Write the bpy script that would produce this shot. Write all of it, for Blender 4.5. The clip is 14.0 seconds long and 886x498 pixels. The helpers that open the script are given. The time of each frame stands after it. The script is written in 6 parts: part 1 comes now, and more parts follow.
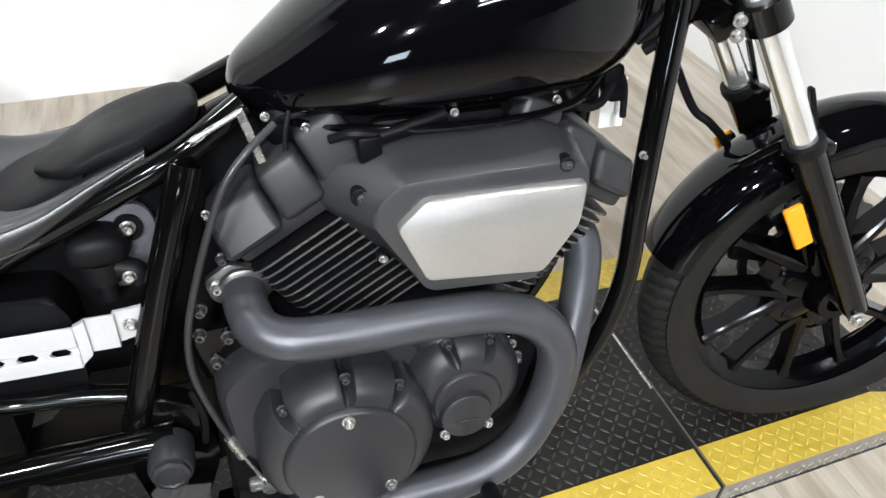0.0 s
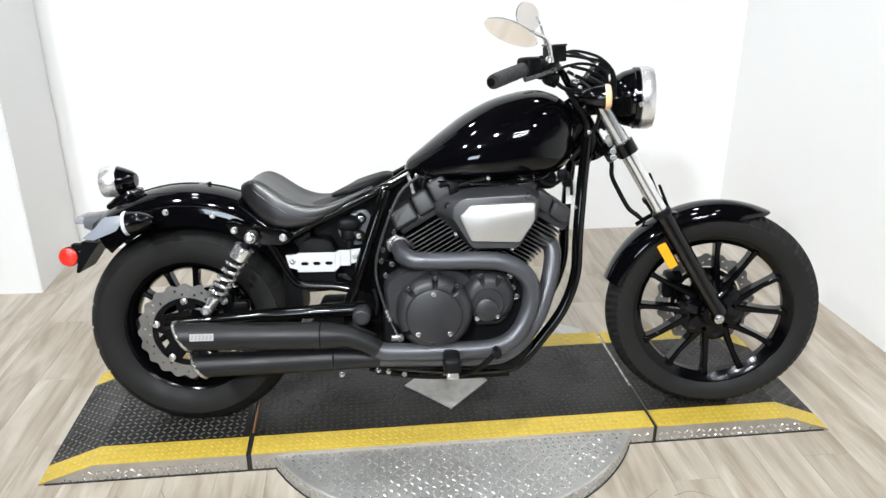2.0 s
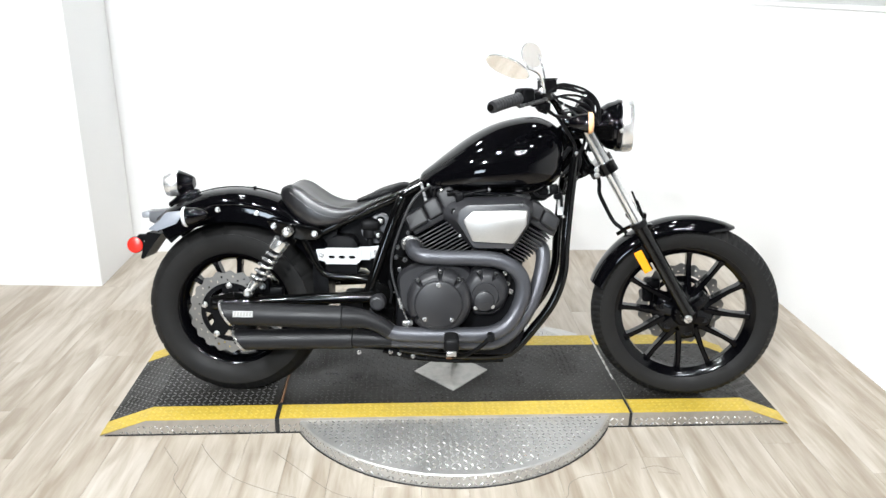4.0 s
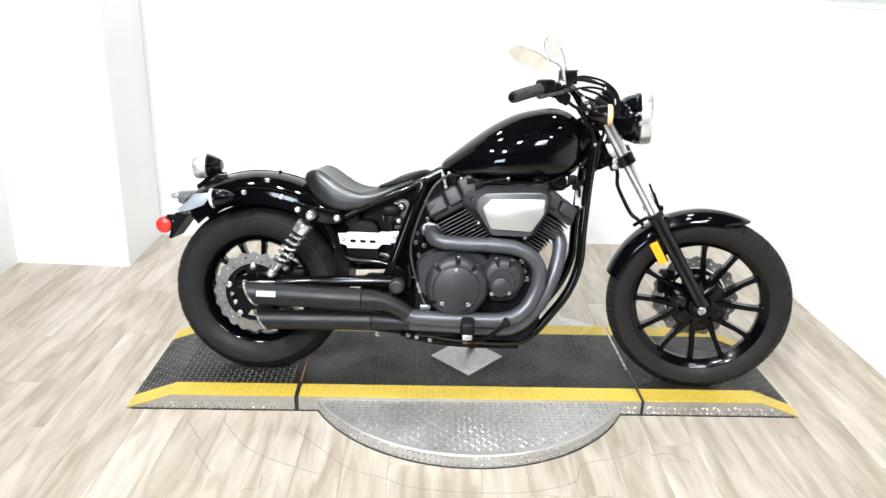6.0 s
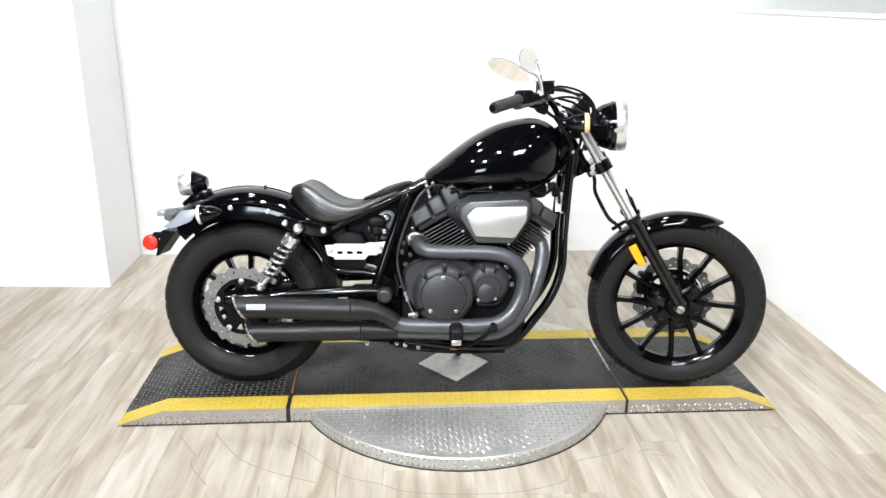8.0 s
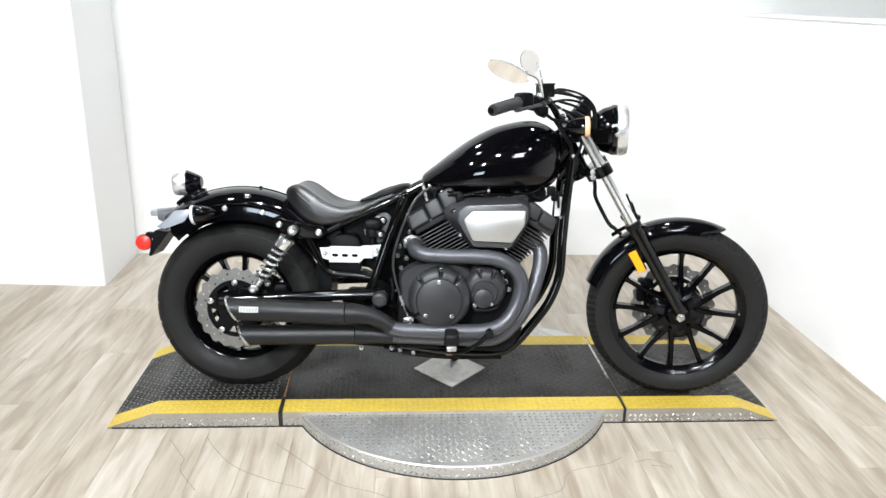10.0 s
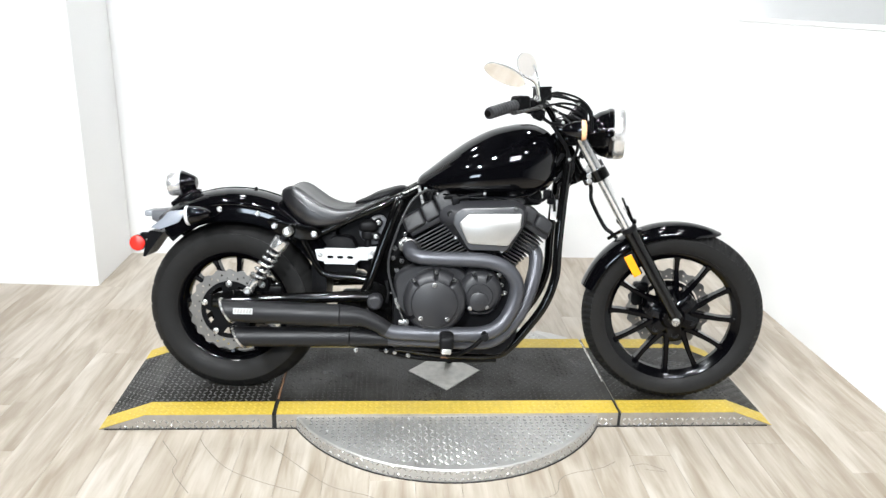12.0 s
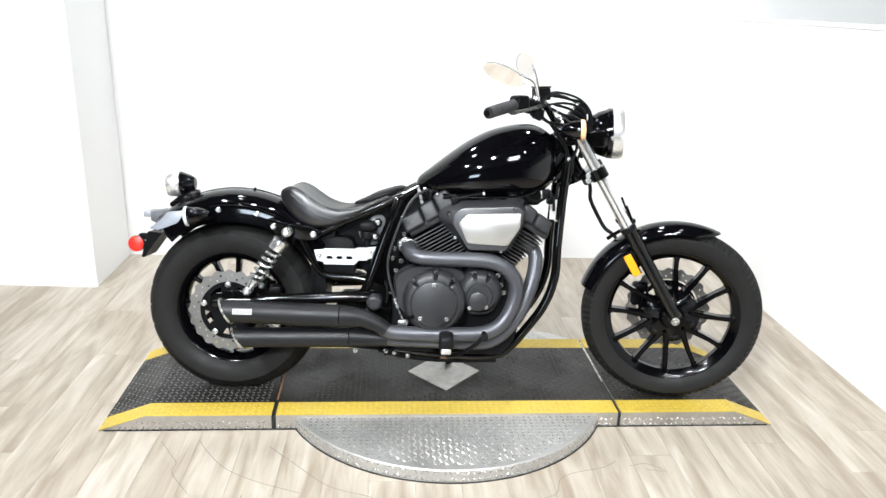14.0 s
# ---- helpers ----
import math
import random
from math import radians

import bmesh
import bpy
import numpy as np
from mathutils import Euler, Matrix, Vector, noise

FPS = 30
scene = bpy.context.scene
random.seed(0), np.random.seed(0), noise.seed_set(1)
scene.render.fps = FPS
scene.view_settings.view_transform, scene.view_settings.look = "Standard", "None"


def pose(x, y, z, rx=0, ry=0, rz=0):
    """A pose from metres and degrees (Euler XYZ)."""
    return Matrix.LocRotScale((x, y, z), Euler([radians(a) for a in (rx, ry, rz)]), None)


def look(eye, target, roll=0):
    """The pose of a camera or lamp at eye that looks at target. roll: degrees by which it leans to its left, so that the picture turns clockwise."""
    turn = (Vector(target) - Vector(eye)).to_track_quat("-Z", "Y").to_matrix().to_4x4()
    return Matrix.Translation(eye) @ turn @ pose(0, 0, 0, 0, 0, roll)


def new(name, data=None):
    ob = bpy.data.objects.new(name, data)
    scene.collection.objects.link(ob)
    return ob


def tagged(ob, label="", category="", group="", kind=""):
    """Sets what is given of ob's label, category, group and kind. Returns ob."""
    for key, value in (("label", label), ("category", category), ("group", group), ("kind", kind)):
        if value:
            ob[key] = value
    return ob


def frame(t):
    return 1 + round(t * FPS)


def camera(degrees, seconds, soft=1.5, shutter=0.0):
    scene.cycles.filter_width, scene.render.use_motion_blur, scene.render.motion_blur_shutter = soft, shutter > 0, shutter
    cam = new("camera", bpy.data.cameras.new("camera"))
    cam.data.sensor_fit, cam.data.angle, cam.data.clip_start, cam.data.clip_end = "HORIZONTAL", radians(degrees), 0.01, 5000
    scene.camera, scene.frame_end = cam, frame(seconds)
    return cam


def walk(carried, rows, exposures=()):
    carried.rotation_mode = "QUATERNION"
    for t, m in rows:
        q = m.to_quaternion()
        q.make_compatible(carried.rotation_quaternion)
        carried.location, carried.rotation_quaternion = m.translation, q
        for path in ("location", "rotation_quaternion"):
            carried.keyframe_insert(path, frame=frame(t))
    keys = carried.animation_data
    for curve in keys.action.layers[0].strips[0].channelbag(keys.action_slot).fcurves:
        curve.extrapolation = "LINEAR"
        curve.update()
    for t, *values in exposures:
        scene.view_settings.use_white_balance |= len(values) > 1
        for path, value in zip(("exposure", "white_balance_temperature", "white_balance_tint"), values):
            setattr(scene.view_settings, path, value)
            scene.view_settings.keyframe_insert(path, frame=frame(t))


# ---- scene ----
cam = camera(61.1, 14.0)
PATH = [
    (0, (-0.213, -0.612, 1.3), (0.38, 0.782, -0.006), 4.0),
    (0.5, (-0.219, -0.848, 1.309), (0.148, 0.776, 0.2), 1.8),
    (0.7, (-0.246, -0.996, 1.345), (0.052, 0.651, 0.265), 1.8),
    (1, (-0.272, -1.223, 1.398), (-0.02, 0.495, 0.404), 1.3),
    (1.2, (-0.246, -1.408, 1.424), (-0.117, 0.355, 0.493), 0.6),
    (1.5, (-0.231, -1.678, 1.44), (-0.051, 0.127, 0.597), 2.2),
    (1.7, (-0.224, -1.837, 1.459), (-0.044, 0.0, 0.697), 0.3),
    (2, (-0.28, -2.024, 1.493), (-0.078, -0.181, 0.744), -0.1),
    (2.5, (-0.25, -2.275, 1.517), (-0.1, -0.395, 0.851), 0.3),
    (3, (-0.224, -2.428, 1.525), (-0.097, -0.546, 0.86), 0.8),
    (5.5, (-0.245, -2.446, 1.52), (-0.143, -0.561, 0.858), 1.3),
    (6, (-0.229, -2.505, 1.514), (-0.163, -0.624, 0.838), 1.9),
    (6.5, (-0.284, -2.571, 1.509), (-0.145, -0.686, 0.855), 1.2),
    (7, (-0.31, -2.59, 1.504), (-0.164, -0.707, 0.846), 1.3),
    (7.5, (-0.287, -2.579, 1.506), (-0.131, -0.697, 0.847), 1.2),
    (8, (-0.288, -2.568, 1.513), (-0.143, -0.678, 0.875), 0.9),
    (10.5, (-0.257, -2.522, 1.51), (-0.121, -0.63, 0.875), 1.9),
    (11, (-0.264, -2.524, 1.511), (-0.123, -0.632, 0.878), 2.3),
    (11.5, (-0.265, -2.515, 1.517), (-0.111, -0.625, 0.88), 2.2),
    (12, (-0.263, -2.517, 1.515), (-0.113, -0.626, 0.881), 2.1),
    (12.5, (-0.263, -2.519, 1.518), (-0.112, -0.625, 0.894), 2.0),
    (13, (-0.262, -2.528, 1.51), (-0.118, -0.631, 0.895), 2.0),
    (13.5, (-0.263, -2.519, 1.514), (-0.112, -0.625, 0.887), 2.0),
    (14, (-0.266, -2.516, 1.509), (-0.112, -0.624, 0.879), 2.0),
]
walk(cam, [(t, look(eye, target, roll)) for t, eye, target, roll in PATH],
     exposures=[(0.0, -0.85), (0.5, -0.85), (1.0, -0.92), (1.5, -0.95), (2.0, -0.9), (2.5, -0.82), (3.0, -0.74), (5.5, -0.56), (6.0, -0.52), (7.5, -0.55), (8.0, -0.64), (10.5, -0.7), (11.0, -0.68), (13.5, -0.55), (14.0, -0.55)])

# ---- world and lights ----
world = bpy.data.worlds.new("world")
scene.world = world
world.use_nodes = True
world.node_tree.nodes["Background"].inputs[0].default_value = (0.8, 0.85, 0.9, 1)
world.node_tree.nodes["Background"].inputs[1].default_value = 0.02

CEIL = 3.3
# ceiling lamps: place and watts
LAMP_SPOTS = [(-1.3, -0.4, 22), (0.3, -0.4, 18), (1.1, -0.6, 6), (-1.2, 1.0, 28), (0.7, 1.0, 28),
              (-2.2, -2.2, 50), (-0.7, -2.3, 42), (0.8, -2.2, 9), (-1.9, -4.3, 120)]
TUBE_SPOTS = [(0.3, -3.1, 17), (0.3, -3.65, 17), (0.3, -4.2, 17)]


# ---- materials ----
def mat(name, colour, rough=0.5, metal=0.0, grain=0.0, grain_scale=200.0, wear=0.0, wear_scale=12.0, bump=0.0, bump_scale=300.0,
        coat=0.0, spec=0.5):
    """A principled surface with fine grain, broad wear in colour and gloss, and a fine relief."""
    m = bpy.data.materials.new(name)
    m.use_nodes = True
    nt = m.node_tree
    p = nt.nodes["Principled BSDF"]
    p.inputs["Base Color"].default_value = (*colour, 1)
    p.inputs["Roughness"].default_value = rough
    p.inputs["Metallic"].default_value = metal
    p.inputs["Coat Weight"].default_value = coat
    p.inputs["Coat Roughness"].default_value = 0.03
    p.inputs["Specular IOR Level"].default_value = spec
    co = nt.nodes.new("ShaderNodeTexCoord")

    def noise_node(scale, detail=4.0):
        n = nt.nodes.new("ShaderNodeTexNoise")
        n.inputs["Scale"].default_value = scale
        n.inputs["Detail"].default_value = detail
        nt.links.new(co.outputs["Object"], n.inputs["Vector"])
        return n

    if grain or wear:
        fine, broad = noise_node(grain_scale), noise_node(wear_scale)
        mix = nt.nodes.new("ShaderNodeMath")
        mix.operation = "MULTIPLY_ADD"
        nt.links.new(fine.outputs["Fac"], mix.inputs[0])
        mix.inputs[1].default_value = grain
        scale2 = nt.nodes.new("ShaderNodeMath")
        scale2.operation = "MULTIPLY_ADD"
        nt.links.new(broad.outputs["Fac"], scale2.inputs[0])
        scale2.inputs[1].default_value = wear
        scale2.inputs[2].default_value = 1.0 - 0.5 * (grain + wear)
        nt.links.new(scale2.outputs[0], mix.inputs[2])
        tint = nt.nodes.new("ShaderNodeVectorMath")
        tint.operation = "SCALE"
        tint.inputs[0].default_value = colour
        nt.links.new(mix.outputs[0], tint.inputs["Scale"])
        nt.links.new(tint.outputs[0], p.inputs["Base Color"])
        r = nt.nodes.new("ShaderNodeMapRange")
        r.inputs["From Min"].default_value, r.inputs["From Max"].default_value = 0.3, 0.7
        r.inputs["To Min"].default_value, r.inputs["To Max"].default_value = max(0.02, rough * (1 - 0.6 * wear)), min(1, rough * (1 + 0.6 * wear))
        nt.links.new(broad.outputs["Fac"], r.inputs["Value"])
        nt.links.new(r.outputs[0], p.inputs["Roughness"])
    if bump:
        b = nt.nodes.new("ShaderNodeBump")
        b.inputs["Strength"].default_value = bump
        b.inputs["Distance"].default_value = 0.002
        nt.links.new(noise_node(bump_scale, 6).outputs["Fac"], b.inputs["Height"])
        nt.links.new(b.outputs[0], p.inputs["Normal"])
    return m


PAINT = mat("black_gloss_paint", (0.0015, 0.0015, 0.002), 0.04, grain=0.2, wear=0.15, wear_scale=6, spec=0.36)
FRAME_BLACK = mat("black_frame_enamel", (0.002, 0.002, 0.002), 0.09, wear=0.3, grain=0.2, spec=0.34)
WHEEL_BLACK = mat("black_wheel_lacquer", (0.0015, 0.0015, 0.002), 0.12, wear=0.4, grain=0.2, bump=0.05, spec=0.2)
MATTE = mat("matte_black_engine", (0.020, 0.020, 0.022), 0.4, grain=0.3, wear=0.3, bump=0.12, bump_scale=500, spec=0.45)
# Darker than MATTE: shade behind the covers is put into the crankcase colour.
DEEP_BLACK = mat("deep_engine_black", (0.006, 0.006, 0.007), 0.45, grain=0.3, wear=0.4, bump=0.12, bump_scale=500, spec=0.12)
HEAD_GREY = mat("dark_grey_head_cover", (0.020, 0.020, 0.0215), 0.45, grain=0.2, wear=0.25, bump=0.1, bump_scale=500, spec=0.45)
AIR_GREY = mat("charcoal_air_cover", (0.030, 0.030, 0.033), 0.33, grain=0.15, wear=0.25, bump=0.06, bump_scale=600, spec=0.8)
PIPE = mat("satin_graphite_ceramic", (0.080, 0.082, 0.092), 0.4, metal=0.55, grain=0.2, wear=0.3, wear_scale=8, bump=0.06, bump_scale=700)
MUFFLER = mat("satin_black_muffler", (0.011, 0.011, 0.012), 0.42, metal=0.1, grain=0.2, wear=0.3, bump=0.06, bump_scale=700, spec=0.28)
SILVER = mat("brushed_silver", (0.45, 0.44, 0.42), 0.36, metal=0.7, grain=0.15, wear=0.15, bump=0.05, bump_scale=800)
ALU = mat("white_silver_bracket", (0.6, 0.6, 0.6), 0.4, metal=0.35, grain=0.1, wear=0.15, bump=0.05)
CHROME = mat("chrome", (0.84, 0.84, 0.83), 0.15, metal=0.86, wear=0.3, wear_scale=20)
RING_CHROME = mat("ring_chrome", (0.76, 0.755, 0.745), 0.24, metal=0.74, wear=0.2, wear_scale=20)
STEEL = mat("bolt_steel", (0.6, 0.59, 0.57), 0.28, metal=0.9, wear=0.4, wear_scale=60)
DIM_STEEL = mat("dim_disc_steel", (0.2, 0.195, 0.185), 0.42, metal=0.7, grain=0.2, grain_scale=400, wear=0.3)
FLANGE = mat("heat_dulled_steel", (0.14, 0.137, 0.135), 0.35, metal=0.8, grain=0.3, wear=0.5, wear_scale=40)
DARK_STEEL = mat("dark_bolt_steel", (0.12, 0.12, 0.12), 0.3, metal=0.8, wear=0.4, wear_scale=60)
DISC_STEEL = mat("brake_disc_steel", (0.22, 0.21, 0.195), 0.36, metal=0.75, grain=0.2, grain_scale=400, wear=0.3, bump=0.1)
RUBBER = mat("tyre_rubber", (0.0108, 0.0105, 0.0102), 0.6, grain=0.3, wear=0.5, wear_scale=10, bump=0.15, bump_scale=400, spec=0.2)
RUBBER_PART = mat("black_rubber", (0.005, 0.005, 0.0055), 0.48, grain=0.3, wear=0.3, bump=0.1, spec=0.15)
GRIP_RUBBER = mat("worn_grip_rubber", (0.024, 0.024, 0.026), 0.45, grain=0.3, wear=0.3, bump=0.15, bump_scale=500, spec=0.5)
LEATHER = mat("black_leatherette", (0.005, 0.005, 0.0062), 0.36, grain=0.12, wear=0.06, wear_scale=5, bump=0.04, bump_scale=1400, spec=1.0)
PLASTIC = mat("black_plastic", (0.003, 0.003, 0.0035), 0.4, grain=0.25, wear=0.25, bump=0.15, bump_scale=500, spec=0.1)
GREY_PLASTIC = mat("grey_plastic", (0.10, 0.103, 0.112), 0.35, grain=0.2, wear=0.2, bump=0.05)
AMBER = mat("amber_reflector", (0.9, 0.33, 0.01), 0.25, grain=0.2, wear=0.1, bump=0.2, bump_scale=900)
PALE_AMBER = mat("pale_amber_lens", (0.9, 0.5, 0.25), 0.2, wear=0.1)
RED = mat("red_reflector", (0.75, 0.03, 0.02), 0.2, grain=0.2, bump=0.2, bump_scale=900)
LENS = mat("clear_lens", (0.55, 0.56, 0.57), 0.1, wear=0.1)
MIRROR = mat("mirror_glass", (0.70, 0.665, 0.63), 0.05, metal=0.95)
WALL = mat("white_wall_paint", (0.83, 0.826, 0.818), 0.6, grain=0.02, grain_scale=80, wear=0.05, wear_scale=1.5, bump=0.1, bump_scale=120)
# Far walls and ceiling are unseen; dark to hold down fill and reflections.
WALL_FAR = mat("dark_unseen_wall", (0.045, 0.045, 0.05), 0.7, grain=0.03, wear=0.1, wear_scale=1.0)
CEILING = mat("dark_unseen_ceiling", (0.06, 0.06, 0.062), 0.8, grain=0.03, wear=0.1, wear_scale=1)
PLATE_BLACK = mat("worn_black_tread_plate", (0.0115, 0.0105, 0.0090), 0.45, grain=0.6, grain_scale=45, wear=0.9, wear_scale=5, bump=0.15, spec=0.3)
# Bars of the left ramp are lighter and shinier than the others.
LUG_DULL = mat("dull_black_tread_bars", (0.026, 0.025, 0.023), 0.36, metal=0.0, grain=0.5, grain_scale=60, wear=0.8, wear_scale=6, spec=0.45)
LUG_BLACK = mat("pale_black_tread_bars", (0.15, 0.15, 0.148), 0.32, metal=0.3, grain=0.5, grain_scale=60, wear=0.8, wear_scale=6, spec=0.9)
PLATE_YELLOW = mat("worn_yellow_tread_plate", (0.54, 0.385, 0.05), 0.45, grain=0.5, grain_scale=50, wear=0.4, wear_scale=6, bump=0.15)
LUG_YELLOW = mat("scuffed_yellow_tread_bars", (0.60, 0.45, 0.09), 0.38, grain=0.5, grain_scale=60, wear=0.4, wear_scale=8)
PLATE_SILVER = mat("bare_tread_plate", (0.48, 0.47, 0.45), 0.5, metal=0.7, grain=0.2, grain_scale=50, wear=0.3, wear_scale=5, bump=0.1)
LUG_SILVER = mat("polished_tread_lugs", (0.75, 0.75, 0.74), 0.22, metal=0.85, grain=0.2, wear=0.3)
# Dirty plate; the tan of the reflected floor is mixed into its colour.
PLATE_TAN = mat("tan_bare_tread_plate", (0.36, 0.33, 0.29), 0.5, metal=0.55, grain=0.3, grain_scale=50, wear=0.5, wear_scale=6, bump=0.1)
JOINT = mat("plank_joint", (0.2, 0.165, 0.12), 0.6, grain=0.3)
GAP = mat("dark_joint", (0.01, 0.01, 0.01), 0.7)
PAPER = mat("white_paper_tag", (0.85, 0.85, 0.84), 0.6, grain=0.02, wear=0.03)
RUST = mat("rusty_steel", (0.2, 0.1, 0.05), 0.7, grain=0.4, wear=0.5)


def plank_material():
    m = bpy.data.materials.new("pale_oak_vinyl")
    m.use_nodes = True
    nt = m.node_tree
    p = nt.nodes["Principled BSDF"]
    geo = nt.nodes.new("ShaderNodeObjectInfo")
    co = nt.nodes.new("ShaderNodeTexCoord")
    shift = nt.nodes.new("ShaderNodeVectorMath")
    shift.operation = "MULTIPLY_ADD"
    nt.links.new(geo.outputs["Random"], shift.inputs[0])
    shift.inputs[1].default_value = (37, 91, 13)
    nt.links.new(co.outputs["Object"], shift.inputs[2])
    stretch = nt.nodes.new("ShaderNodeMapping")
    stretch.inputs["Scale"].default_value = (7, 1.0, 1)
    nt.links.new(shift.outputs[0], stretch.inputs["Vector"])
    n1 = nt.nodes.new("ShaderNodeTexNoise")
    n1.inputs["Scale"].default_value, n1.inputs["Detail"].default_value, n1.inputs["Distortion"].default_value = 2.4, 7, 0.7
    nt.links.new(stretch.outputs[0], n1.inputs["Vector"])
    fine = nt.nodes.new("ShaderNodeMapping")
    fine.inputs["Scale"].default_value = (110, 5, 1)
    nt.links.new(shift.outputs[0], fine.inputs["Vector"])
    n2 = nt.nodes.new("ShaderNodeTexNoise")
    n2.inputs["Scale"].default_value, n2.inputs["Detail"].default_value = 1.0, 5
    nt.links.new(fine.outputs[0], n2.inputs["Vector"])
    add = nt.nodes.new("ShaderNodeMath")
    add.operation = "MULTIPLY_ADD"
    nt.links.new(n2.outputs["Fac"], add.inputs[0])
    add.inputs[1].default_value = 0.22
    nt.links.new(n1.outputs["Fac"], add.inputs[2])
    add2 = nt.nodes.new("ShaderNodeMath")
    add2.operation = "MULTIPLY_ADD"
    nt.links.new(geo.outputs["Random"], add2.inputs[0])
    add2.inputs[1].default_value = 0.12
    nt.links.new(add.outputs[0], add2.inputs[2])
    swap = nt.nodes.new("ShaderNodeMapping")
    swap.inputs["Rotation"].default_value = (0, 0, radians(90))
    nt.links.new(shift.outputs[0], swap.inputs["Vector"])
    strip = nt.nodes.new("ShaderNodeTexBrick")
    strip.offset, strip.offset_frequency, strip.squash = 0.37, 2, 1.0
    for key, value in (("Color1", (0, 0, 0, 1)), ("Color2", (1, 1, 1, 1)), ("Mortar", (0.5, 0.5, 0.5, 1)), ("Scale", 1.0), ("Mortar Size", 0.0),
                       ("Brick Width", 0.41), ("Row Height", 0.0507)):
        strip.inputs[key].default_value = value
    nt.links.new(swap.outputs[0], strip.inputs["Vector"])
    add3 = nt.nodes.new("ShaderNodeMath")
    add3.operation = "MULTIPLY_ADD"
    nt.links.new(strip.outputs["Color"], add3.inputs[0])
    add3.inputs[1].default_value = 0.06
    nt.links.new(add2.outputs[0], add3.inputs[2])
    ramp = nt.nodes.new("ShaderNodeValToRGB")
    e = ramp.color_ramp.elements
    e[0].position, e[0].color = 0.5, (0.29, 0.236, 0.175, 1)
    e[1].position, e[1].color = 1.1, (0.56, 0.512, 0.448, 1)
    mid = e.new(0.78)
    mid.color = (0.445, 0.392, 0.322, 1)
    nt.links.new(add3.outputs[0], ramp.inputs["Fac"])
    nt.links.new(ramp.outputs["Color"], p.inputs["Base Color"])
    p.inputs["Roughness"].default_value = 0.32
    b = nt.nodes.new("ShaderNodeBump")
    b.inputs["Strength"].default_value, b.inputs["Distance"].default_value = 0.1, 0.001
    nt.links.new(n2.outputs["Fac"], b.inputs["Height"])
    nt.links.new(b.outputs[0], p.inputs["Normal"])
    return m


PLANK = plank_material()


# ---- mesh tools ----
def mesh_of(name, bm, material, smooth=40):
    bmesh.ops.recalc_face_normals(bm, faces=bm.faces)
    me = bpy.data.meshes.new(name)
    bm.to_mesh(me)
    bm.free()
    me.materials.append(material)
    if smooth:
        me.polygons.foreach_set("use_smooth", [True] * len(me.polygons))
        me.set_sharp_from_angle(angle=radians(smooth))
    return me


def part(name, bm, material, parent=None, label="", m=None, smooth=40):
    """One mesh object, under a thing or a part if one is given."""
    ob = new(name, mesh_of(name, bm, material, smooth))
    if parent is not None:
        ob.parent = parent
    if m is not None:
        ob.matrix_basis = m
    if label:
        ob["label"] = label
    return ob


def thing(name, label, category, m=None, group=""):
    ob = new(name)
    ob.empty_display_size = 0.1
    if m is not None:
        ob.matrix_basis = m
    return tagged(ob, label, category, group)


def box_bm(lo, hi, bevel=0.0, segs=2):
    bm = bmesh.new()
    bmesh.ops.create_cube(bm, size=1)
    lo, hi = Vector(lo), Vector(hi)
    for v in bm.verts:
        v.co = Vector(((lo[i] + hi[i]) / 2 + v.co[i] * (hi[i] - lo[i]) for i in range(3)))
    if bevel:
        bmesh.ops.bevel(bm, geom=bm.edges[:], offset=bevel, segments=segs, affect="EDGES", profile=0.5)
    return bm


def join_bm(*bms):
    """Several bmeshes as one."""
    out = bmesh.new()
    for b in bms:
        me = bpy.data.meshes.new("tmp")
        b.to_mesh(me)
        b.free()
        out.from_mesh(me)
        bpy.data.meshes.remove(me)
    return out


def moved(bm, m):
    bm.transform(m)
    return bm


def rings_bm(rings, closed=True, caps=True):
    """A skin over rings of equal count."""
    bm = bmesh.new()
    vs = [[bm.verts.new(p) for p in ring] for ring in rings]
    n = len(rings[0])
    for a, b in zip(vs, vs[1:]):
        for i in range(n if closed else n - 1):
            bm.faces.new((a[i], a[(i + 1) % n], b[(i + 1) % n], b[i]))
    if caps and closed:
        bm.faces.new(vs[0][::-1])
        bm.faces.new(vs[-1])
    return bm


def lathe_bm(profile, segs=32, centre=(0, 0, 0), axis=(0, 1, 0), closed_profile=False):
    """Turns (radius, along) pairs about an axis."""
    q = Vector((0, 0, 1)).rotation_difference(Vector(axis).normalized())
    bm = bmesh.new()
    rings = []
    for r, h in profile:
        if r < 1e-5:
            rings.append([bm.verts.new(q @ Vector((0, 0, h)) + Vector(centre))])
        else:
            rings.append([bm.verts.new(q @ Vector((r * math.cos(a), r * math.sin(a), h)) + Vector(centre))
                          for a in (2 * math.pi * i / segs for i in range(segs))])
    pairs = list(zip(rings, rings[1:])) + ([(rings[-1], rings[0])] if closed_profile else [])
    for a, b in pairs:
        for i in range(segs):
            j = (i + 1) % segs
            if len(a) == 1 and len(b) == 1:
                continue
            if len(a) == 1:
                bm.faces.new((a[0], b[j], b[i]))
            elif len(b) == 1:
                bm.faces.new((a[i], a[j], b[0]))
            else:
                bm.faces.new((a[i], a[j], b[j], b[i]))
    return bm


